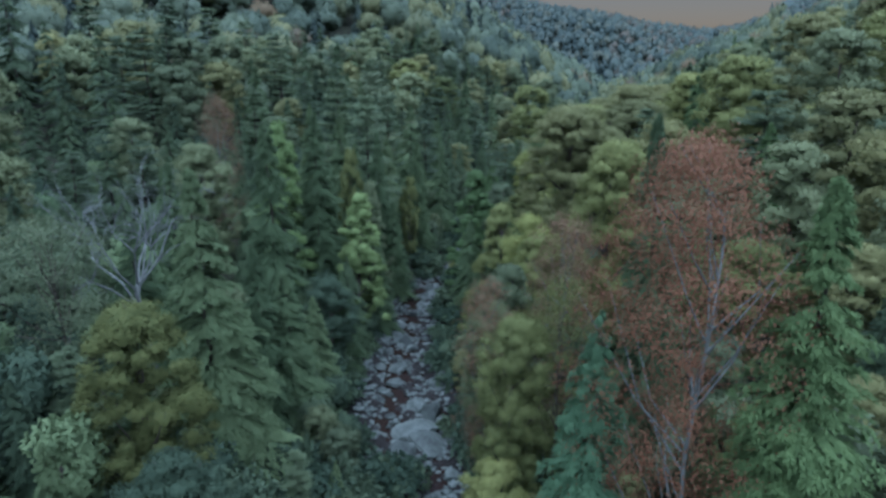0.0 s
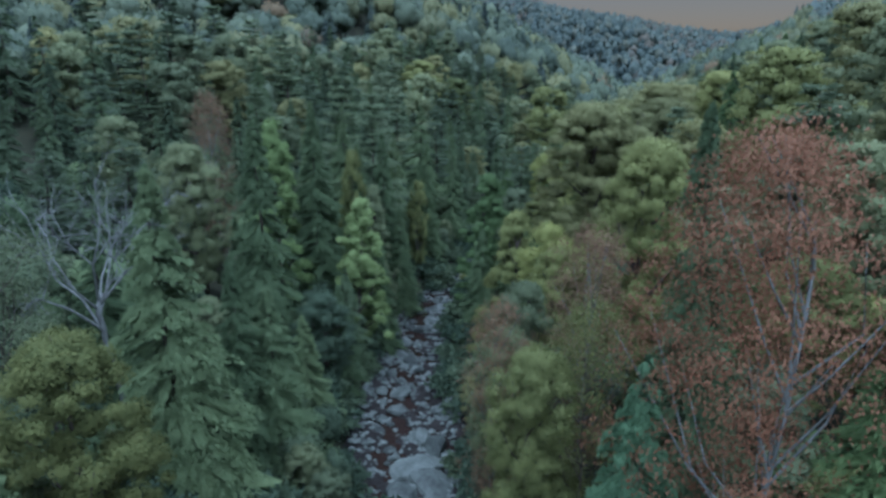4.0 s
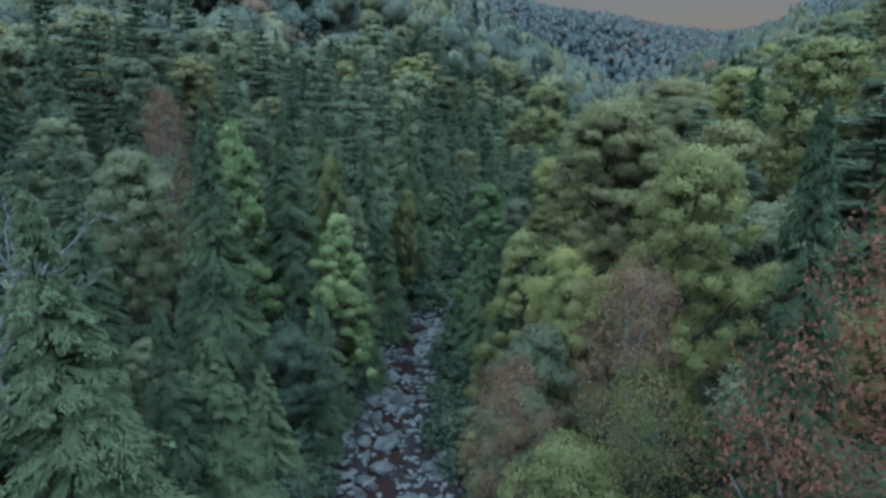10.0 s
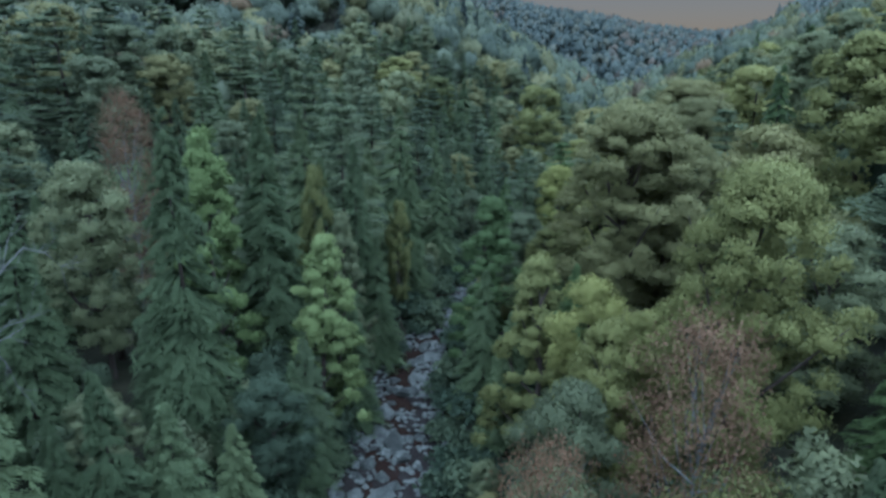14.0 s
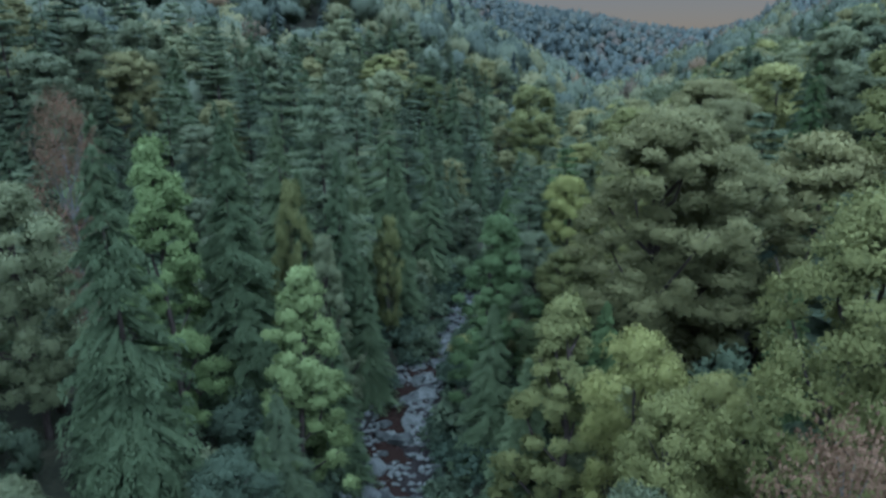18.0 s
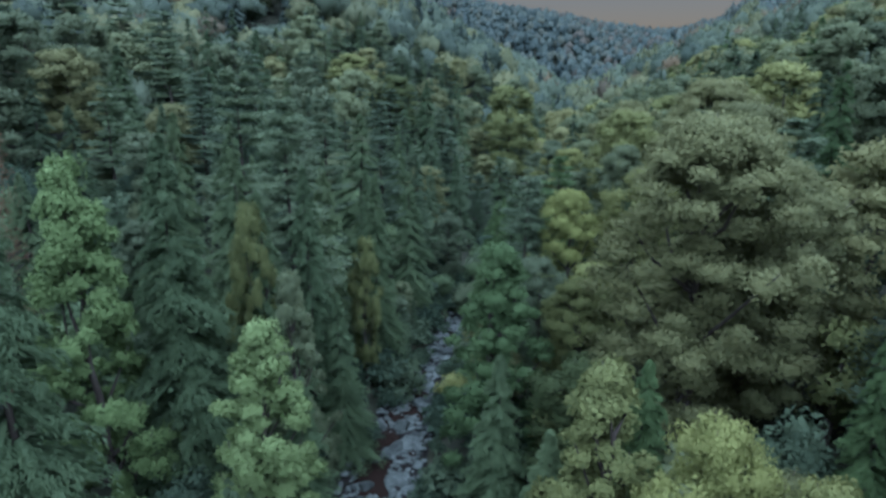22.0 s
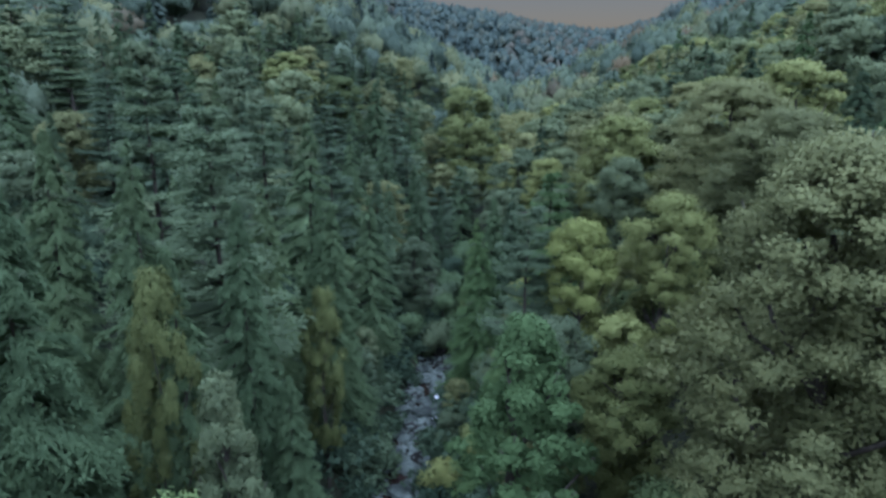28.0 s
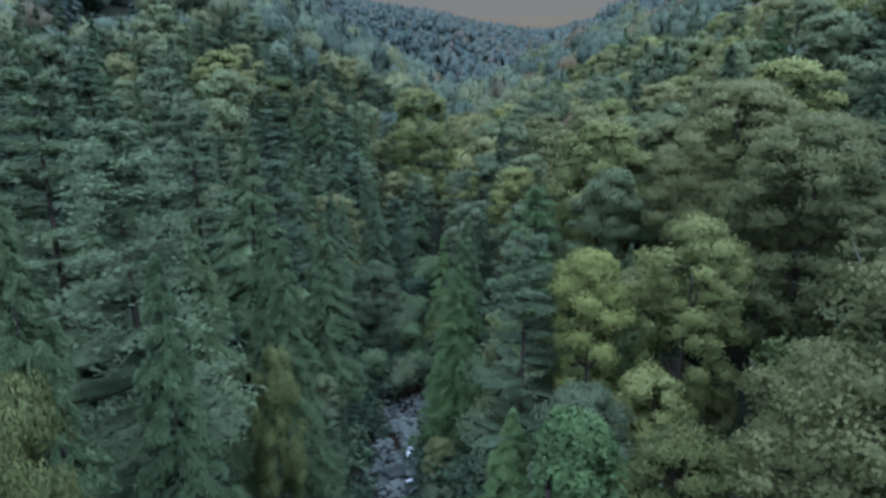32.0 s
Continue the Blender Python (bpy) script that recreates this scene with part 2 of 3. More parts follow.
def lumps(rng, centre, axes, sizes, lean, level, rough=0.16, soften=0.14):
    """Closed leafy masses, many at once: uneven balls stretched by sizes along their axes. lean: the way each one is lit towards."""
    v0, f0 = BALLS[level]
    count, n = len(centre), len(v0)
    q = v0[None] * (1 + rng.normal(0, rough, (count, n, 1)))
    v = centre[:, None] + np.einsum("cnk,ckj->cnj", q * sizes[:, None], axes)
    normal = np.einsum("nk,ckj->cnj", v0, axes / sizes[:, :, None])
    normal = unit(normal) * 0.8 + lean[:, None] + rng.normal(0, soften, (count, n, 3))
    faces = f0[None] + (np.arange(count) * n)[:, None, None]
    return v.reshape(-1, 3), faces.reshape(-1, 3), normal.reshape(-1, 3)


def frames_along(way, up):
    """Three axes a row: along way, across it, and the third near up."""
    a = unit(way)
    b = unit(np.cross(up, a))
    return np.stack([a, b, np.cross(a, b)], 1)


def tube(points, radii, sides=6):
    p, r = np.asarray(points, float), np.asarray(radii, float)
    t = unit(np.gradient(p, axis=0))
    ref = np.where(np.abs(t[:, 2:3]) > 0.9, [[1.0, 0, 0]], [[0, 0, 1.0]])
    a = unit(np.cross(t, ref)); b = np.cross(t, a)
    ang = np.linspace(0, 2 * np.pi, sides, endpoint=False)
    ring = (np.cos(ang)[None, :, None] * a[:, None] + np.sin(ang)[None, :, None] * b[:, None]) * r[:, None, None] + p[:, None]
    faces = []
    for i in range(len(p) - 1):
        for j in range(sides):
            q = (j + 1) % sides
            faces.append([i * sides + j, i * sides + q, (i + 1) * sides + q, (i + 1) * sides + j])
    faces.append(list(range((len(p) - 1) * sides, len(p) * sides)))
    return ring.reshape(-1, 3), faces


def joined(bits):
    verts, faces, n = [], [], 0
    for v, f in bits:
        verts.append(v)
        faces += [[i + n for i in q] for q in (f.tolist() if isinstance(f, np.ndarray) else f)]
        n += len(v)
    return np.concatenate(verts), faces


def crown_mesh(bits):
    """Leaves as one mesh, shaded as the rounded mass they make up."""
    verts, faces, normals, n = [], [], [], 0
    for v, f, k in bits:
        verts.append(v); faces.append(np.asarray(f) + n)
        normals.append(np.repeat(k, 3, axis=0) if len(k) * 3 == len(v) else k)
        n += len(v)
    me = mesh_of("crown", np.concatenate(verts), np.concatenate(faces), LEAF["green"], True)
    me.normals_split_custom_set_from_vertices(unit(np.concatenate(normals)).tolist())
    return me


def trunk_line(rng, h, wobble=0.15):
    z = np.linspace(-0.8, h, 9)
    return np.stack([np.cumsum(rng.normal(0, wobble, 9)) * (z > 0), np.cumsum(rng.normal(0, wobble, 9)) * (z > 0), z], 1)


# ---- how each kind of tree grows: all stand 20 m high and are scaled to their place ----
def grow_hemlock(rng, fine):
    """Drooping fans of fine sprays on branches that shorten towards a pointed tip."""
    h, r0 = 20.0, 5.0
    line = trunk_line(rng, h, 0.06)
    count, each = ((80, 46), (150, 84), (240, 125))[fine]
    big = (1.55, 1.0, 0.70)[fine]
    u = np.sort(rng.random(count) ** 1.15)
    u[-2:] = 0.975, 0.99
    z = h * (0.04 + 0.95 * u)
    az = np.arange(count) * 2.39996 + rng.normal(0, 0.35, count)
    shift = rng.uniform(0, 6, 3)
    wave = 1 + 0.10 * np.sin(2 * az + z * 0.5 + shift[0]) + 0.10 * np.sin(z * 1.5 + az + shift[1])
    reach = r0 * (1 - u) ** 0.80 * rng.uniform(0.72, 1.12, count) * wave + 0.10
    ca, sa = np.cos(az), np.sin(az)
    spread = np.maximum(0.15, 0.16 * reach)
    mid = np.stack([0.46 * reach * ca, 0.46 * reach * sa, z - 0.05 * reach], 1)
    way = np.stack([ca, sa, rng.uniform(-0.62, -0.28, count)], 1)
    sizes = np.stack([0.38 * reach + 0.05, 0.68 * spread, 0.06 + 0.035 * reach], 1)
    lean = np.stack([0.35 * ca, 0.35 * sa, 0.1 + 0 * ca], 1) + rng.normal(0, 0.10, (count, 3))
    body = lumps(rng, mid, frames_along(way, np.array([0, 0, 1.0])), sizes, lean, 1, 0.25)
    s = 0.22 + 0.78 * rng.random((count, each)) ** 0.6
    side = rng.normal(0, 1, s.shape) * spread[:, None] * (1.35 - 0.75 * s)
    rad = reach[:, None] * s
    zz = z[:, None] + 0.22 * rad - 0.46 * reach[:, None] * s**1.8 - 0.30 * np.abs(side) + rng.normal(0, 0.08, s.shape)
    c = np.stack([rad * ca[:, None] - side * sa[:, None], rad * sa[:, None] + side * ca[:, None], zz], -1).reshape(-1, 3)
    turn = az[:, None] + np.sign(side) * 0.55 + rng.normal(0, 0.45, s.shape)
    along = np.stack([np.cos(turn), np.sin(turn), -0.15 - 0.45 * s + rng.normal(0, 0.2, s.shape)], -1).reshape(-1, 3)
    face = np.stack([0.45 * np.cos(turn), 0.45 * np.sin(turn), np.ones_like(s)], -1).reshape(-1, 3) + rng.normal(0, 0.3, (s.size, 3))
    n = len(c)
    soft = np.stack([0.7 * np.cos(turn), 0.7 * np.sin(turn), np.full_like(s, 0.6)], -1).reshape(-1, 3) + np.repeat(lean, each, axis=0) + rng.normal(0, 0.10, (n, 3))
    crown = (*sprays(c, along, face, rng.uniform(0.30, 0.64, n) * big, rng.uniform(0.10, 0.19, n) * big, soft), soft)
    return tube(line * [1, 1, 0.94], np.interp(line[:, 2], [-1, 0, h], [0.42, 0.34, 0.02]), 7), [crown, body], []


def grow_pine(rng, fine):
    """Flat tiers of soft needle tufts, with gaps between the tiers."""
    h, r0 = 20.0, 4.4
    line = trunk_line(rng, h, 0.08)
    limbs = []
    each = (46, 100, 190)[fine]
    big = (1.6, 1.0, 0.70)[fine]
    z, az, reach, rise = [], [], [], []
    level = 2.0
    while level < h:
        t = (level - 2.0) / (h - 2.0)
        for j in range(rng.integers(4, 7)):
            z.append(level + rng.normal(0, 0.12)); az.append(rng.uniform(0, 6.283)); rise.append(rng.uniform(-0.06, 0.16))
            reach.append(r0 * (0.12 + 1.0 * (1 - t) ** 0.6 * min(1, 0.6 + t * 1.5)) * rng.uniform(0.55, 1.12))
            if fine > 1 and j < 1:
                limbs.append(tube([(0, 0, level), (0.6 * reach[-1] * np.cos(az[-1]), 0.6 * reach[-1] * np.sin(az[-1]), level + rise[-1] * 0.5 * reach[-1]),
                                   (reach[-1] * np.cos(az[-1]), reach[-1] * np.sin(az[-1]), level + rise[-1] * reach[-1])], [0.07, 0.04, 0.015], 4))
        level += rng.uniform(0.75, 1.2)
    z, az, reach, rise = (np.array(q) for q in (z, az, reach, rise))
    count, ca, sa = len(z), np.cos(az), np.sin(az)
    mid = np.stack([0.48 * reach * ca, 0.48 * reach * sa, z + rise * 0.48 * reach], 1)
    sizes = np.stack([0.42 * reach, 0.17 * reach + 0.08, 0.10 + 0.025 * reach], 1)
    lean = np.stack([0.25 * ca, 0.25 * sa, 0.15 + 0 * ca], 1) + rng.normal(0, 0.10, (count, 3))
    body = lumps(rng, mid, frames_along(np.stack([ca, sa, rise], 1), np.array([0, 0, 1.0])), sizes, lean, 1, 0.25)
    s = 0.2 + 0.85 * rng.random((count, each)) ** 0.65
    side = rng.normal(0, 1, s.shape) * (0.20 * reach[:, None] + 0.1) * (0.5 + s * 0.5)
    x = reach[:, None] * s
    c = np.stack([x * ca[:, None] - side * sa[:, None], x * sa[:, None] + side * ca[:, None],
                  z[:, None] + rise[:, None] * x + 0.03 * x**1.5 - 0.10 * np.abs(side) + rng.normal(0.08, 0.12, s.shape)], -1).reshape(-1, 3)
    turn = az[:, None] + rng.normal(0, 0.9, s.shape)
    along = np.stack([np.cos(turn), np.sin(turn), rng.normal(0.12, 0.3, s.shape)], -1).reshape(-1, 3)
    face = rng.normal(0, 0.4, (s.size, 3)) + [0, 0, 1]
    soft = np.stack([0.5 * np.cos(turn), 0.5 * np.sin(turn), 0.55 + 0.3 * s], -1).reshape(-1, 3) + np.repeat(lean, each, axis=0) + rng.normal(0, 0.10, (s.size, 3))
    tufts = (*sprays(c, along, face, rng.uniform(0.28, 0.56, s.size) * big, rng.uniform(0.12, 0.22, s.size) * big, soft), soft)
    return tube(line * [1, 1, 0.93], np.interp(line[:, 2], [-1, 0, h], [0.40, 0.33, 0.03]), 7), [tufts, body], limbs


def grow_leafy(rng, fine, fill=1.0, column=0.0, low=0.12, leaf=1.0):
    """A broad-leaved crown: lobes of leaf clumps on the ends of limbs. fill: how dense; column: how far it narrows towards the top."""
    h, r0 = 20.0, 4.6
    line = trunk_line(rng, h * 0.82, 0.16)
    thin = fill < 0.7
    count = (50, 96, 150, 280)[fine]
    each = ((74, 130, 205, 240) if not thin else (26, 46, 84, 110))[fine]
    big = (1.7, 1.05, 0.68, 0.46)[fine] * leaf * (0.8 if thin else 1.0)
    mid, half = h * (1 + low) / 2, h * (1 - low) / 2
    zr = np.clip(1 - 1.92 * rng.random(count) ** 1.15, -0.94, 0.97)
    dome = np.sqrt(np.clip(1 - np.abs(zr) ** 2.6, 0, 1))
    spire = np.clip(1 - (zr + 1) / 2, 0, 1) ** 0.75 * np.clip((zr + 1.25) * 2.2, 0, 1)
    az = np.arange(count) * 2.39996 + rng.normal(0, 0.5, count)
    wave = 1 + 0.16 * np.sin(2 * az + 3 * zr + rng.uniform(0, 6)) + 0.10 * np.sin(3 * az - 5 * zr)
    rr = r0 * (dome * (1 - column) + spire * column) * np.where(np.arange(count) % 3 == 2, rng.uniform(0.1, 0.6, count), rng.uniform(0.5, 0.98, count) ** 0.6) * wave
    c0 = np.stack([rr * np.cos(az), rr * np.sin(az), mid + zr * half * 0.93], 1)
    c0[0] = [0.2, 0, h - 0.8]
    size = rng.uniform(0.70, 1.35, count) * (1.35, 1.0, 0.9, 0.72)[fine] * (1 - 0.42 * column)
    size[0] = 0.9
    if thin:
        size *= 1.5
    out = unit(np.stack([np.cos(az), np.sin(az), 0.3 + 1.0 * np.clip(zr, -0.4, 1)], 1))
    bits = []
    if not thin:
        turn = rng.uniform(0, 6.283, count)
        axes = frames_along(np.stack([np.cos(turn), np.sin(turn), rng.normal(-0.1, 0.2, count)], 1), np.array([0, 0, 1.0]))
        sizes = size[:, None] * np.array([0.60, 0.54, 0.38]) * rng.uniform(0.85, 1.1, (count, 3))
        bits.append(lumps(rng, c0, axes, sizes, 0.55 * out + rng.normal(0, 0.08, (count, 3)), 1, 0.22))
    q = unit(rng.normal(0, 1, (count, each, 3)) + 0.4 * out[:, None])
    q[..., 2] = np.where(q[..., 2] < -0.5, -q[..., 2] * 0.7, q[..., 2])
    p = c0[:, None] + q * (size[:, None, None] * (0.55 + 0.70 * rng.random((count, each, 1)))) * [1.1, 1.1, 0.80]
    n = count * each
    face = q + 0.5 * out[:, None] + rng.normal(0, 0.45, q.shape) + [0, 0, 0.3]
    along = rng.normal(0, 1, (n, 3)) - [0, 0, 0.4]
    soft = (0.75 * q + 0.6 * out[:, None] + rng.normal(0, 0.12, q.shape)).reshape(-1, 3)
    bits.append((*sprays(p.reshape(-1, 3), along, face.reshape(-1, 3), rng.uniform(0.27, 0.50, n) * big, rng.uniform(0.20, 0.36, n) * big, soft), soft))
    limbs = []
    for c in c0[1:: max(count // 32, 1) if thin else max(count // 16, 1)]:
        z0 = max(h * 0.16, c[2] - rng.uniform(2.5, 5.5))
        start = np.array([np.interp(z0, line[:, 2], line[:, 0]), np.interp(z0, line[:, 2], line[:, 1]), z0])
        bend = (start + c) / 2 + rng.normal(0, 0.35, 3) - [0, 0, 0.3]
        limbs.append(tube([start, bend, c, c + (c - bend) * 0.35], np.array([0.14, 0.09, 0.05, 0.015]) * (0.45 if thin else 1), 5))
    return tube(line, np.interp(line[:, 2], [-1, 0, h], [0.44, 0.34, 0.04]) * (0.5 if thin else 1), 7), bits, limbs


def grow_bush(rng, fine):
    """A many-stemmed bush or young tree, leafy to the ground."""
    count, each = 16, 110
    d = unit(rng.normal(0, 1, (count, 3)))
    c = d * [2.5, 2.5, 6.8] * rng.uniform(0.4, 0.95, (count, 1)) + [0, 0, 10.5]
    sizes = np.array([1.6, 1.6, 3.4]) * rng.uniform(0.65, 1.1, (count, 1))
    body = lumps(rng, c, np.array([np.eye(3)] * count), sizes * 0.6, 0.4 * d + [0, 0, 0.15], 1, 0.2)
    q = unit(rng.normal(0, 1, (count, each, 3)) + 0.3 * d[:, None])
    q[..., 2] = np.where(q[..., 2] < -0.4, -q[..., 2], q[..., 2])
    n = count * each
    soft = (q + 0.5 * d[:, None] + rng.normal(0, 0.12, q.shape)).reshape(-1, 3)
    p = (c[:, None] + q * sizes[:, None] * rng.uniform(0.6, 1.25, (count, each, 1))).reshape(-1, 3)
    leaves = (*sprays(p, rng.normal(0, 1, (n, 3)) * [1, 1, 2.6], soft + rng.normal(0, 0.5, (n, 3)), rng.uniform(0.4, 0.9, n), rng.uniform(0.25, 0.5, n), soft), soft)
    return tube([(0, 0, -1), (0.2, 0.1, 6), (0.1, 0.3, 14)], [0.5, 0.35, 0.1], 5), [body, leaves], []


def grow_dead(rng, fine):
    """A bare tree: forking weathered branches."""
    h = 20.0
    line = trunk_line(rng, h * 0.45, 0.2)
    limbs = []

    def fork(start, way, length, thick, depth):
        way = way / np.linalg.norm(way)
        a = start + way * length * 0.5 + rng.normal(0, 0.06, 3) * length
        b = start + way * length + rng.normal(0, 0.09, 3) * length
        bit = [tube([start, a, b], [thick, thick * 0.75, thick * 0.5], 5)]
        if depth:
            for _ in range(3 if depth > 1 else 4):
                q = b if rng.random() < 0.6 else a
                bit += fork(q, way + rng.normal(0, 0.55, 3) + [0, 0, 0.15], length * rng.uniform(0.5, 0.75), thick * 0.5, depth - 1)
        return bit

    for i in range(8):
        z0 = h * rng.uniform(0.3, 0.45)
        start = np.array([np.interp(z0, line[:, 2], line[:, 0]), np.interp(z0, line[:, 2], line[:, 1]), z0])
        az = i * 0.8 + rng.normal(0, 0.3)
        limbs.append(joined(fork(start, np.array([np.cos(az), np.sin(az), rng.uniform(0.6, 1.4)]), h * rng.uniform(0.2, 0.3), 0.12, 3)))
    return tube(line, np.interp(line[:, 2], [-1, 0, h], [0.34, 0.28, 0.12]), 7), [], limbs


KINDS = {
    "hemlock": (grow_hemlock, {}, 5.0, "hemlock_tree", "hemlock"),
    "pine": (grow_pine, {}, 4.4, "pine_tree", "pine tree"),
    "oak": (grow_leafy, {}, 4.9, "broadleaf_tree", "deciduous tree"),
    "spire": (grow_leafy, {"column": 0.85, "low": 0.05}, 4.6, "broadleaf_tree", "deciduous tree"),
    "sparse": (grow_leafy, {"fill": 0.55, "low": 0.05, "leaf": 0.9}, 4.9, "broadleaf_tree", "deciduous tree"),
    "bush": (grow_bush, {}, 4.0, "bush", "bush"),
    "dead": (grow_dead, {}, 5.0, "bare_tree", "dead tree"),
}
built = {}
planted = []


def plant(kind, leaf, x, y, tip, r, label="", fine=None, variants=4):
    """Plants a tree of that kind with its tip at that height above the creek and a crown of that radius."""
    grow, how, r0, name, category = KINDS[kind]
    if fine is None:
        fine = 2 if y < 115 else 1
    ground = float(height(x, y)) - 0.15
    key = (kind, fine, len(planted) % variants)
    s = Vector((r / r0, r / r0, (tip - ground) / 20.0))
    m = Matrix.LocRotScale((x, y, ground), Euler((radians(random.uniform(-2, 2)), radians(random.uniform(-2, 2)), random.uniform(0, 6.283))), None)
    if key in built:
        first, s0 = built[key]
        ob = copy_thing(first, m @ Matrix.Diagonal((*(a / b for a, b in zip(s, s0)), 1)))
    else:
        rng = np.random.default_rng(hash_of(key))
        stem, bits, limbs = grow(rng, fine, **how)
        ob = new(name)
        part("trunk", mesh_of("trunk", *stem, BARK, True), ob)
        if bits:
            part("crown", crown_mesh(bits), ob)
        if fine > 1:
            for bit in limbs:
                part("limb", mesh_of("limb", *bit, BARK, True), ob)
        ob.matrix_basis = m @ Matrix.Diagonal((*s, 1))
        built[key] = (ob, s)
    wood = PALE_BARK if kind == "dead" or (leaf in ("red", "tan") and kind == "sparse") else BARK
    for piece in ob.children:
        slot = piece.material_slots[0]
        slot.link, slot.material = "OBJECT", LEAF[leaf] if piece.name.startswith("crown") else wood
    planted.append((x, y, r))
    return tagged(ob, label or LABELS.get((kind, leaf), LABELS.get(kind, "")), category, GROUPS.get(kind, "trees of the gorge"))


def hash_of(key):
    return sum(ord(c) * (i + 7) for i, c in enumerate(str(key)))


LABELS = {
    "hemlock": "dark blue-green hemlock with drooping feathery branches",
    "pine": "white pine with flat layered tiers of soft needles",
    ("hemlock", "spruce"): "hemlock of the crowded slope, its needles darkened for shade",
    ("oak", "green"): "green broad-leaved tree with a rounded clumpy crown",
    ("oak", "lime"): "broad-leaved tree turning yellow-green in early autumn",
    ("oak", "gold"): "small broad-leaved tree with yellowing autumn leaves",
    ("oak", "olive"): "olive-brown broad-leaved tree with a dull rounded crown",
    ("spire", "green"): "slim green broad-leaved tree among the hemlocks",
    "bush": "leafy bush or young tree of the understorey",
    "spire": "slim broad-leaved tree of the creek bank",
    "sparse": "thinly leaved tree with pale branches",
    ("sparse", "tan"): "thinly leaved tan tree with pale bare branches",
    ("sparse", "red"): "thin red-leaved tree with pale grey branches",
}
GROUPS = {"hemlock": "hemlocks of the gorge", "pine": "white pines of the gorge", "oak": "broad-leaved trees of the gorge"}

# ---- ground: one sheet from the creek to the horizon ----
def build_ground():
    u = np.linspace(-1, 1, 181)
    gx = 12 + np.sinh(u * 4.2) / np.sinh(4.2) * 2900
    gy = np.concatenate([[-2500, -1200, -600, -300, -150], np.linspace(-80, 160, 110), 160 + (np.linspace(0.012, 1, 100) ** 2) * 2700])
    xx, yy = np.meshgrid(gx, gy)
    zz = height(xx, yy)
    verts = np.stack([xx, yy, zz], -1).reshape(-1, 3)
    w, n = len(gx), len(gy)
    i = (np.arange(n - 1)[:, None] * w + np.arange(w - 1)[None]).reshape(-1, 1)
    faces = i + [0, 1, w + 1, w]
    tagged(new("ground", mesh_of("ground", verts, faces, LITTER, True)), "steep forest floor of leaf litter and low plants", "ground", kind="structure")


build_ground()


# ---- creek: stony bed, water, boulders ----
def strip(name, y0, y1, step, across, reach, lift, material, label, category, rough):
    ys = np.arange(y0, y1, step)
    t = np.linspace(-1, 1, across)
    yy, tt = np.meshgrid(ys, t, indexing="ij")
    xx = creek_x(yy) + tt * half_width(yy) * reach
    zz = lift + rough(xx, yy, tt)
    w = across
    i = (np.arange(len(ys) - 1)[:, None] * w + np.arange(w - 1)[None]).reshape(-1, 1)
    me = mesh_of(name, np.stack([xx, yy, zz], -1).reshape(-1, 3), i + [0, 1, w + 1, w], material, True)
    return tagged(new(name, me), label, category, kind="structure")


def bed_relief(x, y, t):
    bumps = 0.30 * np.sin(x * 1.1 + 0.5 * y) * np.cos(y * 0.62 - x * 0.3) + 0.16 * np.sin(x * 2.7 + y * 1.3) + 0.10 * np.cos(y * 3.1 - x * 2.2)
    pool = 0.45 * np.exp(-((y - 91) / 8) ** 2) * (t < 0.1) + 0.2 * np.exp(-((y - 66) / 5) ** 2) * (t < -0.2)
    return bumps - pool + 0.75 * np.abs(t) ** 4


strip("creek_bed", -30, 124, 0.4, 29, 1.12, 0.02, GRAVEL, "grey gravel and cobble bed of the creek", "creek bed", bed_relief)
strip("water", -30, 124, 0.6, 15, 1.0, 0.0, WATER, "shallow dark brown water running between the stones", "water",
      lambda x, y, t: 0.02 * np.sin(x * 3 + y * 2))


def boulder_mesh(seed, slab):
    rng = np.random.default_rng(seed)
    bm = bmesh.new()
    bmesh.ops.create_icosphere(bm, subdivisions=2, radius=1.0)
    cuts = unit(rng.normal(0, 1, (9, 3)))
    depth = rng.uniform(0.55, 0.85, 9)
    for v in bm.verts:
        p = np.array(v.co)
        for c, k in zip(cuts, depth):
            over = p @ c - k
            if over > 0:
                p = p - c * over * 0.9
        p = p * [1.25, 0.9, slab] + rng.normal(0, 0.025, 3)
        v.co = p
    me = bpy.data.meshes.new("boulder")
    bm.to_mesh(me)
    bm.free()
    me.materials.append(ROCK)
    return me


BOULDERS = [boulder_mesh(40 + i, s) for i, s in enumerate((0.42, 0.6, 0.35, 0.75, 0.5, 0.3))]


def boulder(x, y, size, z=None, shape=0, turn=0.0, label=""):
    ob = new("boulder", BOULDERS[shape % 6])
    ob.matrix_basis = Matrix.LocRotScale((x, y, 0.05 if z is None else z), Euler((random.uniform(-0.2, 0.2), random.uniform(-0.2, 0.2), turn)), Vector((size,) * 3))
    return tagged(ob, label or ("large pale grey slab of rock in the creek" if size > 1.1 else "grey boulder in the stony creek"), "boulder", "boulders in the creek")


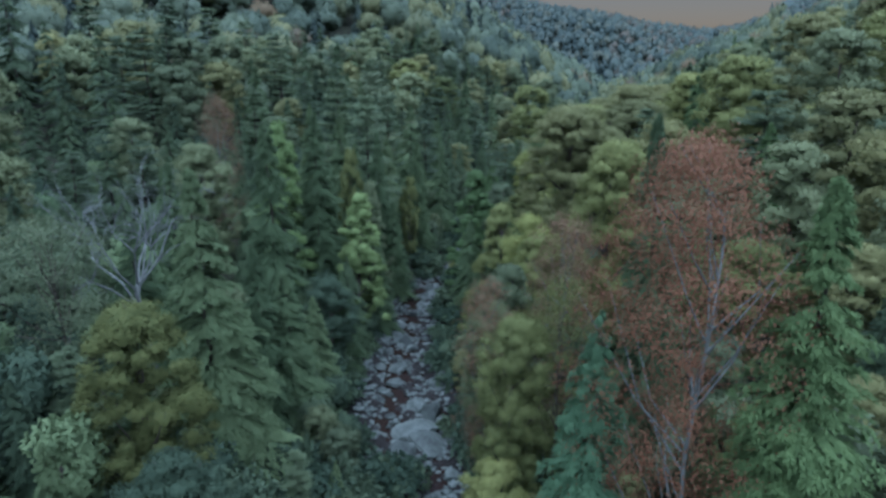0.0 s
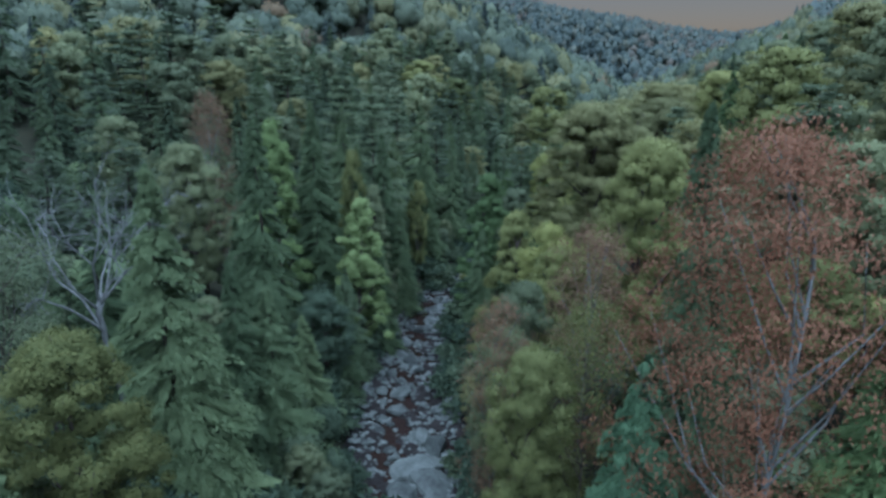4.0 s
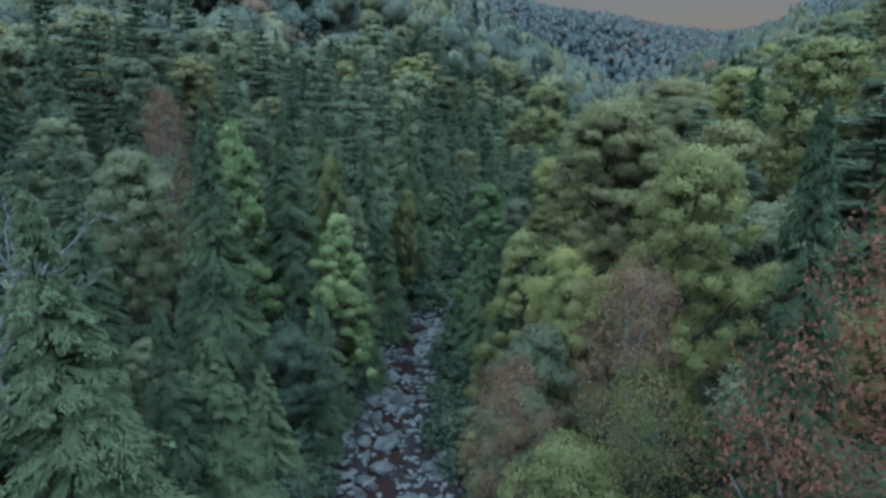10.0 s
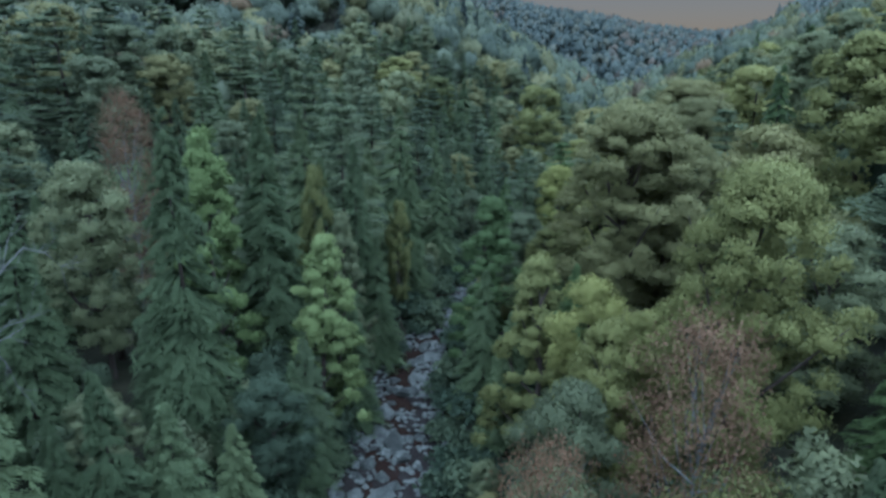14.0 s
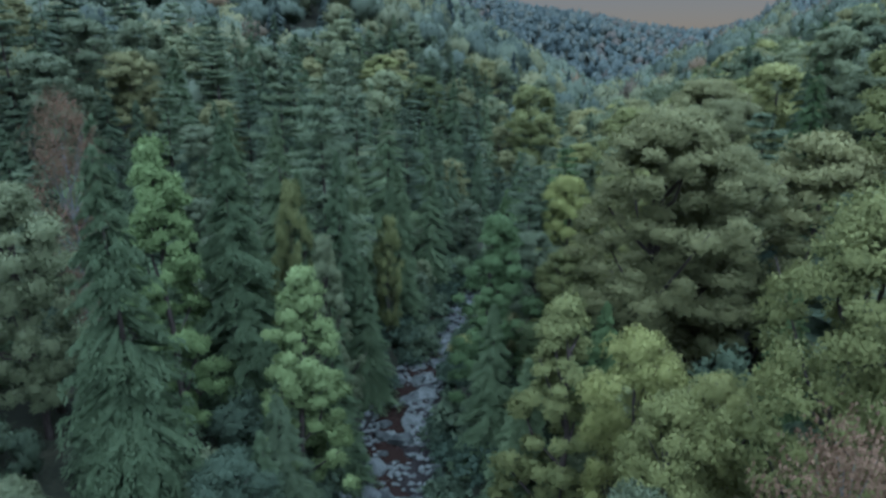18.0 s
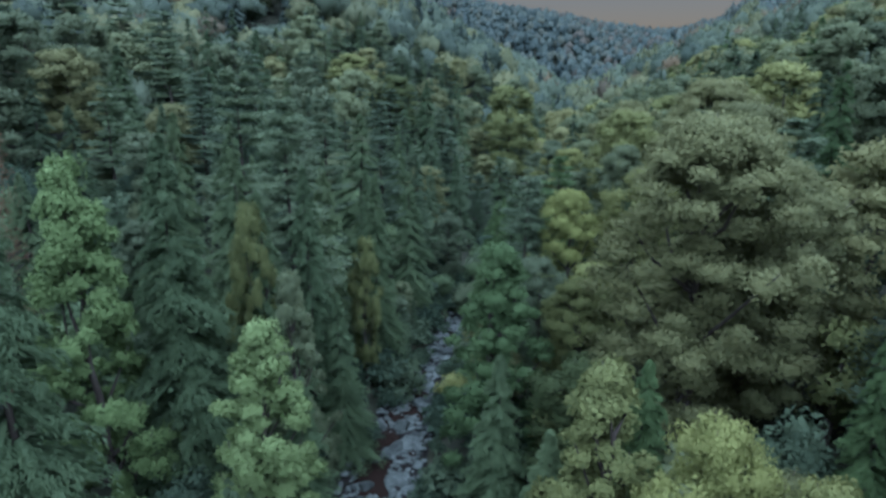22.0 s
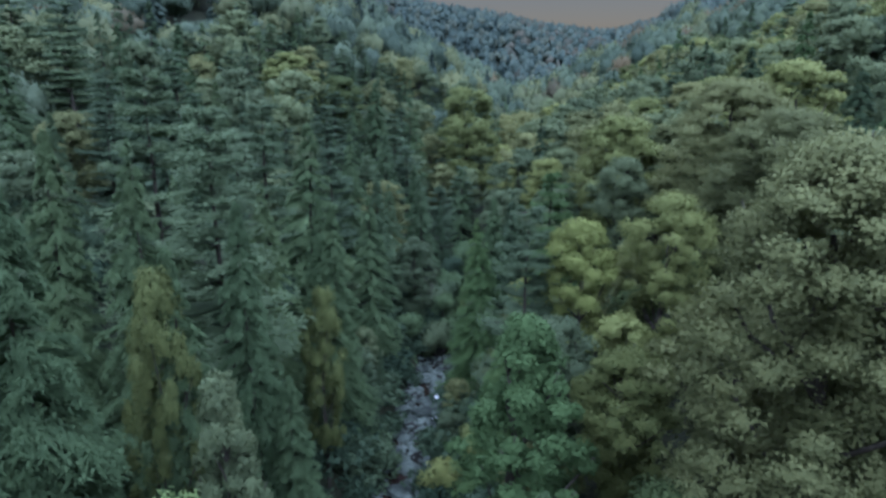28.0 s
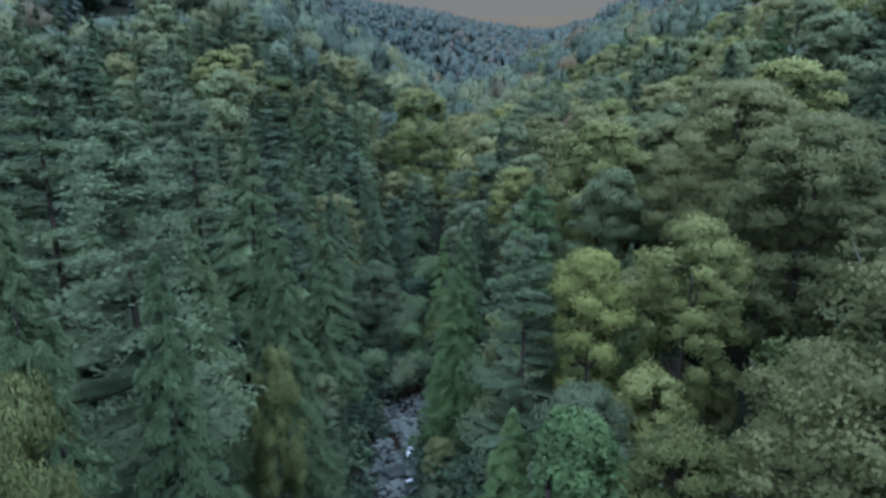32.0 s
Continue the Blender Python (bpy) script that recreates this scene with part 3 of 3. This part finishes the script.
# The slabs that stand out, then the many lesser ones.
for x, y, size, shape in ((-0.6, 75.6, 1.7, 0), (1.2, 74.6, 1.5, 2), (0.2, 79.5, 1.2, 1), (1.4, 54.6, 2.3, 5), (2.6, 52.6, 2.6, 2), (0.6, 51.2, 1.9, 5),
                          (3.0, 57.4, 1.5, 3), (1.6, 58.6, 1.3, 1), (4.6, 62.6, 1.2, 4), (0.0, 67.2, 1.3, 0), (-0.4, 63.8, 1.1, 1),
                          (4.9, 94.2, 1.0, 3), (5.4, 91.2, 1.1, 0), (3.4, 90.2, 0.9, 2), (8.6, 100.6, 1.1, 4), (7.4, 97.8, 1.2, 0),
                          (14.6, 113.6, 1.3, 5), (13.4, 115.4, 1.1, 2), (11.6, 108.6, 1.3, 0), (2.8, 83.4, 1.2, 3), (3.6, 86.0, 1.0, 1)):
    boulder(x, y, size, shape=shape, turn=random.uniform(0, 6.28))
for i in range(200):
    y = random.uniform(40, 119)
    t = random.uniform(-1.05, 1.05)
    boulder(float(creek_x(y) + t * half_width(y)), y, random.choice((0.28, 0.34, 0.42, 0.5, 0.62, 0.8)) * random.uniform(0.85, 1.25),
            z=0.05 + 0.5 * abs(t) ** 4, shape=i, turn=random.uniform(0, 6.28))


def cobbles():
    rng = np.random.default_rng(5)
    bm = bmesh.new()
    bmesh.ops.create_icosphere(bm, subdivisions=1, radius=1.0)
    v0 = np.array([v.co[:] for v in bm.verts])
    f0 = np.array([[v.index for v in f.verts] for f in bm.faces])
    bm.free()
    verts, faces = [], []
    for i in range(2600):
        y = rng.uniform(38, 120)
        t = rng.uniform(-1.08, 1.08)
        s = rng.uniform(0.10, 0.30)
        a = rng.uniform(0, 6.28)
        q = (v0 + rng.normal(0, 0.13, v0.shape)) * [s * 1.3, s, s * 0.6]
        q = np.stack([q[:, 0] * np.cos(a) - q[:, 1] * np.sin(a), q[:, 0] * np.sin(a) + q[:, 1] * np.cos(a), q[:, 2]], 1)
        x = creek_x(y) + t * half_width(y)
        verts.append(q + [x, y, 0.06 + float(bed_relief(x, y, t)) * 0.8])
        faces.append(f0 + i * len(v0))
    tagged(new("cobbles", mesh_of("cobbles", np.concatenate(verts), np.concatenate(faces), ROCK)), "pale grey cobbles strewn over the creek bed", "cobbles", kind="stuff")


cobbles()


def rapid(points, width, label):
    """White water where the creek drops between stones."""
    p = np.array(points, float)
    t = unit(np.gradient(p, axis=0))
    side = np.stack([-t[:, 1], t[:, 0], 0 * t[:, 0]], 1)
    rng = np.random.default_rng(len(points))
    rows = [p + side * width * k * rng.uniform(0.6, 1.3, (len(p), 1)) + [0, 0, 0.10 * (1 - abs(k) * 1.6)] for k in (-0.5, -0.25, 0, 0.25, 0.5)]
    v = np.stack(rows, 1).reshape(-1, 3)
    i = (np.arange(len(p) - 1)[:, None] * 5 + np.arange(4)[None]).reshape(-1, 1)
    tagged(new("white_water", mesh_of("white_water", v, i + [0, 1, 6, 5], FOAM, True)), label, "water", kind="structure")


rapid([(13.6, 106.9, 0.5), (13.1, 106.3, 0.42), (12.8, 105.6, 0.3), (12.9, 104.9, 0.15), (13.2, 104.2, 0.08)], 0.55, "short white cascade between dark stones")
rapid([(11.9, 106.6, 0.5), (12.6, 106.8, 0.46), (13.4, 106.9, 0.46)], 0.35, "thread of white water over a ledge")
rapid([(13.6, 110.9, 0.4), (13.0, 110.2, 0.3), (13.3, 109.5, 0.2), (12.9, 108.8, 0.1)], 0.4, "white water spilling over dark rock")

# ---- the trees that stand out: left bank ----
plant("hemlock", "hemlock", -13.4, 45.0, 27.0, 5.6, "tall full hemlock with a pointed crown beside the creek")
plant("hemlock", "hemlock", -11.1, 50.9, 19.8, 3.4)
plant("hemlock", "hemlock", -9.2, 52.0, 17.0, 4.1)
plant("hemlock", "hemlock", -13.0, 68.4, 29.2, 4.8, "tall grey-green hemlock with a thinning top")
plant("spire", "bright", -13.6, 78.3, 27.0, 4.2, "tall slim tree with bright green drooping leaf clumps")
plant("hemlock", "hemlock", -9.6, 81.8, 27.8, 5.3)
plant("spire", "pale", -4.5, 73.7, 19.2, 3.9, "pale bright-green tree shining among dark hemlocks")
plant("spire", "green", -2.7, 82.3, 19.0, 2.8)
plant("hemlock", "hemlock", -4.8, 85.9, 23.4, 3.9)
plant("oak", "lime", 2.2, 98.6, 16.4, 1.5, "slim yellow-tan tree on the creek bank")
plant("oak", "lime", -6.2, 85.0, 22.6, 1.7, "yellowing slim tree between dark hemlocks")
plant("hemlock", "hemlock", 2.6, 118.0, 25.8, 5.3)
plant("pine", "pine", -4.2, 98.0, 28.8, 5.6, "large white pine with broad layered tiers")
plant("pine", "pine", -8.8, 108.3, 31.0, 5.2)
plant("hemlock", "hemlock", 3.2, 111.3, 20.4, 2.6)
plant("hemlock", "hemlock", -1.0, 104.0, 23.0, 3.9)
plant("hemlock", "hemlock", 3.5, 104.5, 21.0, 3.7)
plant("hemlock", "hemlock", 8.5, 117.0, 19.0, 3.7)
plant("hemlock", "hemlock", -2.2, 92.0, 24.0, 3.9)
plant("hemlock", "hemlock", -8.0, 92.5, 27.5, 4.1)
plant("dead", "tan", -21.0, 53.0, 29.2, 4.2, "bare dead tree with forking weathered grey branches")
plant("sparse", "tan", -22.5, 86.0, 29.5, 2.8, "half-bare pinkish tree on the wooded slope")
plant("oak", "gold", -14.7, 35.6, 20.8, 3.8, "broad-leaved tree with yellow and green leaves", fine=3, variants=2)
plant("oak", "shrub", -11.7, 30.0, 14.5, 2.8, "dull green rounded tree in the shade of the hemlocks")
plant("sparse", "green", -24.4, 45.0, 23.5, 4.4, "thin green tree with pale crooked branches")
plant("hemlock", "hemlock", -22.5, 55.0, 20.8, 4.1)
plant("hemlock", "hemlock", -22.7, 66.0, 24.0, 4.1)
plant("oak", "green", -21.7, 76.0, 24.6, 3.6)
plant("hemlock", "hemlock", -12.4, 95.0, 27.8, 4.1)
plant("oak", "shrub", -7.0, 64.0, 12.5, 2.8, "dull green rounded tree in the shade of the hemlocks")
plant("hemlock", "hemlock", -5.8, 66.0, 12.5, 2.8)
plant("hemlock", "spruce", -5.2, 70.6, 12.6, 2.9, "young hemlock with shade-darkened needles below the bright tree")
plant("hemlock", "hemlock", -7.6, 57.5, 12.8, 3.1)
plant("oak", "green", 14.4, 124.5, 12.4, 2.4, "small tree with shining silvery green leaves")
plant("pine", "pine", -1.0, 124.0, 27.4, 4.8)
plant("hemlock", "hemlock", -2.5, 78.0, 14.0, 3.0)
plant("hemlock", "hemlock", 0.0, 90.0, 14.5, 3.0)

# ---- right bank ----
plant("hemlock", "fresh", 18.5, 25.5, 29.4, 5.6, "large fresh-green hemlock on the bank")
plant("sparse", "red", 14.0, 28.0, 30.6, 5.0, "tall red-leaved maple with pale grey branches", fine=3, variants=2)
plant("hemlock", "blue", 9.3, 29.1, 22.6, 4.0, "young blue-green hemlock below the red maple")
plant("oak", "lime", 7.6, 39.9, 17.6, 3.0, "yellow-green rounded tree beside the creek", fine=3, variants=2)
plant("hemlock", "hemlock", 16.8, 38.5, 31.0, 3.9)
plant("oak", "lime", 18.4, 53.8, 27.4, 4.2, fine=3, variants=2)
plant("sparse", "tan", 6.6, 46.0, 18.0, 2.4)
plant("sparse", "tan", 12.6, 47.0, 22.6, 3.1)
plant("sparse", "gold", 11.5, 41.0, 20.0, 3.0, "thin tree with yellow-green autumn leaves")
plant("oak", "lime", 5.8, 33.5, 10.5, 2.4, "low yellow-green tree beside the creek")
plant("oak", "green", 8.0, 47.5, 15.5, 2.6)
plant("oak", "green", 9.6, 52.0, 17.0, 2.8)
plant("spire", "lime", 10.9, 65.9, 19.3, 4.0)
plant("oak", "lime", 15.6, 58.2, 18.0, 2.6)
plant("oak", "yellow", 13.2, 61.6, 19.2, 2.6, "yellow-leaved rounded tree on the bank")
plant("oak", "lime", 12.4, 56.0, 18.4, 2.5)
plant("spire", "fresh", 10.7, 81.7, 20.2, 4.5, "fresh green pyramidal tree on the creek bank")
plant("oak", "olive", 20.4, 75.0, 28.8, 5.9, "great olive-green oak with a broad domed crown", fine=3, variants=2)
plant("oak", "olive", 25.0, 76.5, 26.2, 4.6, "", fine=3, variants=2)
plant("oak", "yellow", 20.7, 96.8, 20.4, 3.0, "bright yellow-green bushy tree below the hill")
plant("pine", "pine", 16.6, 98.0, 21.6, 3.8, "white pine with pale green layered tiers by the creek")
plant("oak", "olive", 38.8, 105.8, 29.8, 6.2, "big brownish oak with leaning bare stems below", fine=3, variants=2)
plant("oak", "lime", 26.0, 95.0, 22.4, 3.2)
plant("oak", "green", 33.0, 112.7, 22.2, 3.4)
plant("pine", "fresh", 24.3, 111.0, 21.6, 3.8)
plant("oak", "olive", 25.3, 83.0, 19.4, 4.6, "", fine=3, variants=2)
plant("oak", "gold", 13.8, 75.2, 15.0, 3.0)
plant("oak", "gold", 17.2, 84.0, 16.5, 3.2)
plant("oak", "green", 15.0, 88.5, 17.0, 2.8)
plant("hemlock", "fresh", 12.2, 90.5, 15.5, 3.2)
plant("hemlock", "fresh", 16.0, 107.0, 17.5, 3.7)
plant("hemlock", "hemlock", 10.0, 70.5, 13.5, 3.2)
plant("hemlock", "hemlock", 9.0, 76.5, 15.0, 3.2)
plant("hemlock", "fresh", 14.8, 70.0, 17.5, 3.4)
plant("oak", "olive", 35.5, 96.0, 28.0, 5.5, fine=3, variants=2)
plant("oak", "lime", 35.7, 120.0, 25.6, 4.4)
plant("oak", "olive", 41.3, 130.0, 26.0, 5.0)
plant("hemlock", "hemlock", 21.0, 118.0, 18.0, 3.7)

# ---- farther up the valley ----
plant("oak", "lime", 37.4, 182.0, 26.4, 6.4, "yellow-green round-crowned tree on the far bend")
plant("oak", "gold", 15.0, 202.0, 28.2, 5.2, "golden tree among dark conifers on the far slope")
plant("oak", "lime", 4.8, 209.0, 33.0, 6.5)
plant("hemlock", "hemlock", 20.2, 188.3, 27.4, 5.1)

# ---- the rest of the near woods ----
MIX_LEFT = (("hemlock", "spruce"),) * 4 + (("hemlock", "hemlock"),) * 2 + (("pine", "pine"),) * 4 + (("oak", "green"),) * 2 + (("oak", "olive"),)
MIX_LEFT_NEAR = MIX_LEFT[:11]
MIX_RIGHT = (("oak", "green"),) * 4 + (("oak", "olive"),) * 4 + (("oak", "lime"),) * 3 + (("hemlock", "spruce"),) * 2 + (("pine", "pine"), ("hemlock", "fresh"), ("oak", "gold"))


def free(x, y, gap):
    return all((x - a) ** 2 + (y - b) ** 2 > (gap + 0.45 * r) ** 2 for a, b, r in planted)


def room(x, y, r):
    k = 0.84 if y < 115 else 0.72
    return all((x - a) ** 2 + (y - b) ** 2 > (k * (r + q)) ** 2 for a, b, q in planted)


def fill_woods():
    """The slopes: large crowns, close together, lower towards the creek."""
    for i in range(11000):
        far = i > 5000
        y = random.uniform(150, 262) if far else random.uniform(22, 170)
        x = random.uniform(-0.70 * y - 8, 0.86 * y + 10)
        d = float(off_creek(x, y))
        a = abs(d) - float(half_width(y))
        if a < (0.6 if y > 118 else 1.4) or abs(d) > (72 if y > 165 else 82):
            continue
        kind, leaf = random.choice((MIX_LEFT_NEAR if y < 125 else MIX_LEFT) if d < 0 else MIX_RIGHT)
        ground = float(height(x, y))
        tall = {"hemlock": random.uniform(17, 25), "pine": random.uniform(19, 26)}.get(kind, random.uniform(14, 21))
        cap = 5 + (0.62 if d < 0 else 0.8) * a
        if y < 45:
            cap = 4 + 0.7 * a
        if y > 118:
            cap = max(cap, ground + random.uniform(10, 18))
        tip = min(ground + tall, cap)
        r = (tip - ground) * (random.uniform(0.20, 0.26) if kind == "hemlock" else random.uniform(0.24, 0.30))
        if tip - ground < 4 or not room(x, y, r):
            continue
        near = 2 if y < 84 and abs(d) < 30 and tip - ground > 8 else 1
        plant(kind, leaf, x, y, tip, min(r, 6.0), fine=0 if y > 158 or abs(d) > 62 else near)


def fill_understorey():
    made = 0
    for _ in range(14000):
        y = random.uniform(16, 128)
        x = random.uniform(max(-0.75 * y - 10, -44), min(0.92 * y + 8, 52))
        d = float(off_creek(x, y))
        a = abs(d) - float(half_width(y))
        if a < 1.0 or not free(x, y, 0.9):
            continue
        ground = float(height(x, y))
        tip = min(ground + random.uniform(4, 11), 4.5 + 0.9 * a)
        if tip - ground < 2:
            continue
        plant("bush", random.choice(("green", "shrub", "olive", "lime", "green", "gold") if d > 0 else ("green", "shrub", "shrub", "hemlock")),
              x, y, tip, min(3.2, max(1.2, (tip - ground) * random.uniform(0.3, 0.45))), fine=0)
        made += 1
        if made >= 320:
            break


for y in range(120, 156, 3):
    plant("bush", random.choice(("shrub", "green", "hemlock")), float(creek_x(y)) + random.uniform(-1.5, 1.5), y, float(height(creek_x(y), y)) + random.uniform(4, 8), random.uniform(1.8, 2.8), fine=0)
fill_woods()
fill_understorey()


# ---- undergrowth along the banks ----
def shrub_mesh(seed):
    rng = np.random.default_rng(seed)
    bits = []
    for _ in range(9):
        c = rng.normal(0, 0.55, 3) * [1, 1, 0.3] + [0, 0, 0.75]
        q = unit(rng.normal(0, 1, (44, 3)))
        q[:, 2] = np.abs(q[:, 2])
        p = c + q * rng.uniform(0.4, 0.75, (44, 1))
        bits.append(sprays(p, rng.normal(0, 1, (44, 3)), q + rng.normal(0, 0.5, (44, 3)), rng.uniform(0.22, 0.5, 44), rng.uniform(0.15, 0.3, 44)))
    for i in range(5):
        a = rng.uniform(0, 6.28)
        bits.append(tube([(0, 0, -0.3), (0.2 * np.cos(a), 0.2 * np.sin(a), 0.4), (0.6 * np.cos(a), 0.6 * np.sin(a), 0.9)], [0.04, 0.03, 0.015], 4))
    return mesh_of("shrub", *joined(bits), LEAF["shrub"])


SHRUBS = [shrub_mesh(70 + i) for i in range(3)]


def shrub(x, y, size, i):
    ob = new("shrub", SHRUBS[i % 3])
    ob.matrix_basis = Matrix.LocRotScale((x, y, float(height(x, y)) - 0.1), Euler((0, 0, random.uniform(0, 6.28))), Vector((size, size, size * random.uniform(0.8, 1.2))))
    tagged(ob, "dark evergreen shrub on the creek bank", "shrub", "shrubs along the creek")


for i in range(170):
    y = random.uniform(40, 128)
    side = random.choice((-1, 1))
    a = random.uniform(0.3, 7.0)
    shrub(float(creek_x(y)) + side * (float(half_width(y)) + a), y, random.uniform(0.8, 2.0), i)
for i in range(70):
    y = random.uniform(44, 126)
    shrub(float(creek_x(y)) + random.choice((-1, 1)) * (float(half_width(y)) + random.uniform(-0.2, 1.6)), y, random.uniform(0.6, 1.4), i)
for x, y, s in ((-0.9, 46.0, 2.0), (0.4, 45.2, 1.7), (-2.6, 46.6, 2.2), (5.2, 66.5, 1.5), (5.6, 70.0, 1.5), (5.6, 99.5, 1.6), (6.4, 101.5, 1.5), (4.6, 98.0, 1.3)):
    shrub(x, y, s, int(y))


# ---- far woods on the hills and the closing ridge: joined ----
def template(rng, conifer, count, lobes, full):
    """A far tree of unit size: tiers of drooping branches or a crown of rounded lobes, fringed with leaves."""
    if conifer:
        u = np.sort(rng.random(lobes * 3))
        az = np.arange(lobes * 3) * 2.39996
        rad = (1 - u) ** 0.75 * 0.5
        d = np.stack([np.cos(az), np.sin(az), 0 * az + 0.2], 1)
        c0 = np.stack([rad * np.cos(az), rad * np.sin(az), 0.08 + 0.86 * u], 1)
        sizes = np.stack([0.06 + rad, 0.05 + 0.5 * rad, 0.06 + 0 * rad], 1)
        axes = frames_along(d * [1, 1, 0] - [0, 0, 0.1], np.array([0, 0, 1.0]))
    else:
        d = unit(rng.normal(0, 1, (lobes, 3)))
        d[:, 2] = np.abs(d[:, 2]) * 1.1 - 0.15
        c0 = d * [0.58, 0.58, 0.30] + [0, 0, 0.58]
        c0[0] = [0, 0, 0.82]
        sizes = rng.uniform(0.26, 0.46, (lobes, 1)) * [1, 1, 0.50]
        axes = np.array([np.eye(3)] * lobes)
    body = lumps(rng, c0, axes, sizes * full, 0.5 * d, 1, 0.2, 0.10)
    which = rng.integers(0, len(c0), count)
    q = unit(rng.normal(0, 1, (count, 3)) + 0.5 * d[which])
    p = c0[which] + np.einsum("nk,nkj->nj", q * sizes[which] * rng.uniform(0.65, 1.22, (count, 1)), axes[which])
    soft = q + 0.6 * d[which] + rng.normal(0, 0.1, (count, 3))
    k = rng.uniform(0.7, 1.3, count) * 2.2 / np.sqrt(count)
    leaves = (*sprays(p, rng.normal(0, 1, (count, 3)), q + rng.normal(0, 0.4, (count, 3)), k, k * 0.8, soft), np.repeat(soft, 3, axis=0))
    return np.concatenate([body[0], leaves[0]]), np.concatenate([body[1], leaves[1] + len(body[0])]), np.concatenate([body[2], leaves[2]])


def far_woods(name, label, woods, leaf, conifer, spots, count, lobes, seed):
    rng = np.random.default_rng(seed)
    shapes = [template(rng, conifer, count, lobes, 0.84 if lobes > 6 else 1.12) for _ in range(9)]
    vs, fs, ns, tints, total = [], [], [], [], 0
    for x, y, z, r, h in spots:
        v, f, soft = shapes[rng.integers(9)]
        a = rng.uniform(0, 6.283)
        m = np.array([[np.cos(a), -np.sin(a), 0], [np.sin(a), np.cos(a), 0], [0, 0, 1]])
        vs.append(v @ m.T * [r, r, h] + [x, y, z]); fs.append(f + total); ns.append(soft @ m.T)
        tints.append(np.full(len(v), rng.random()))
        total += len(v)
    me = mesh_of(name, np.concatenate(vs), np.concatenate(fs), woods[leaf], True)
    me.normals_split_custom_set_from_vertices(unit(np.concatenate(ns)).tolist())
    att = me.attributes.new("tint", "FLOAT", "POINT")
    att.data.foreach_set("value", np.concatenate(tints).astype(np.float32))
    tagged(new(name, me), label, "forest", kind="stuff")


def spots_in(rng, y0, y1, gap, low, high, left=-0.58, right=0.9):
    """Tree places on a shaken grid over the part of the hills that lies ahead."""
    out = []
    for y in np.arange(y0, y1, gap * 0.9):
        for x in np.arange(left * y - 5, right * y + 5, gap):
            px, py = x + rng.uniform(-0.45, 0.45) * gap, y + rng.uniform(-0.45, 0.45) * gap
            d = float(off_creek(px, py))
            if y < 268 and (abs(d) < 10 or not free(px, py, 3.4)):
                continue
            h = rng.uniform(low, high) * (0.72 if y < 268 else 1.0)
            out.append((px, py, float(height(px, py)) - 0.22 * h, gap * rng.uniform(0.62, 0.88), h))
    return out


rng = np.random.default_rng(11)
hills = spots_in(rng, 120, 330, 9.0, 16, 24), spots_in(rng, 330, 500, 10.0, 17, 24), spots_in(rng, 500, 800, 11.0, 14, 20)


def on_ridge(p):
    return 0.635 * p[0] + 0.775 * p[1] > 425


for zone, woods, spots, count, lobes in (
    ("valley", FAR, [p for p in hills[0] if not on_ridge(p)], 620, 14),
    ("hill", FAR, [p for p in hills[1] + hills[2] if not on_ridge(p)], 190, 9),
    ("ridge", HAZED_RIDGE, [p for p in spots_in(rng, 300, 760, 6.2, 10, 14, 0.0, 0.58) if on_ridge(p)], 50, 4),
    ("plateau", HAZED_RIDGE, [p for q in hills for p in q if on_ridge(p) and not 0 < p[0] < 0.58 * p[1]], 30, 4),
):
    kind = rng.random(len(spots)) + np.array([0.10 * np.sin(s[0] * 0.05) - (0.12 if s[0] > creek_x(s[1]) else -0.05) for s in spots])
    groups = (("conifers", "dark conifers with haze-blue tinted needles", "conifer", True, kind > 0.84), ("green_trees", "green broad-leaved trees", "green", False, (kind <= 0.84) & (kind > 0.30)),
              ("yellow_trees", "yellow-green autumn trees", "lime", False, (kind <= 0.30) & (kind > 0.05)), ("rusty_trees", "rusty brown autumn trees", "rust", False, kind <= 0.05))
    for i, (what, words, leaf, conifer, chosen) in enumerate(groups):
        some = [(x, y, z, r * (0.7 if conifer else 1), h * (1.05 if conifer else 1)) for (x, y, z, r, h), c in zip(spots, chosen) if c]
        if some:
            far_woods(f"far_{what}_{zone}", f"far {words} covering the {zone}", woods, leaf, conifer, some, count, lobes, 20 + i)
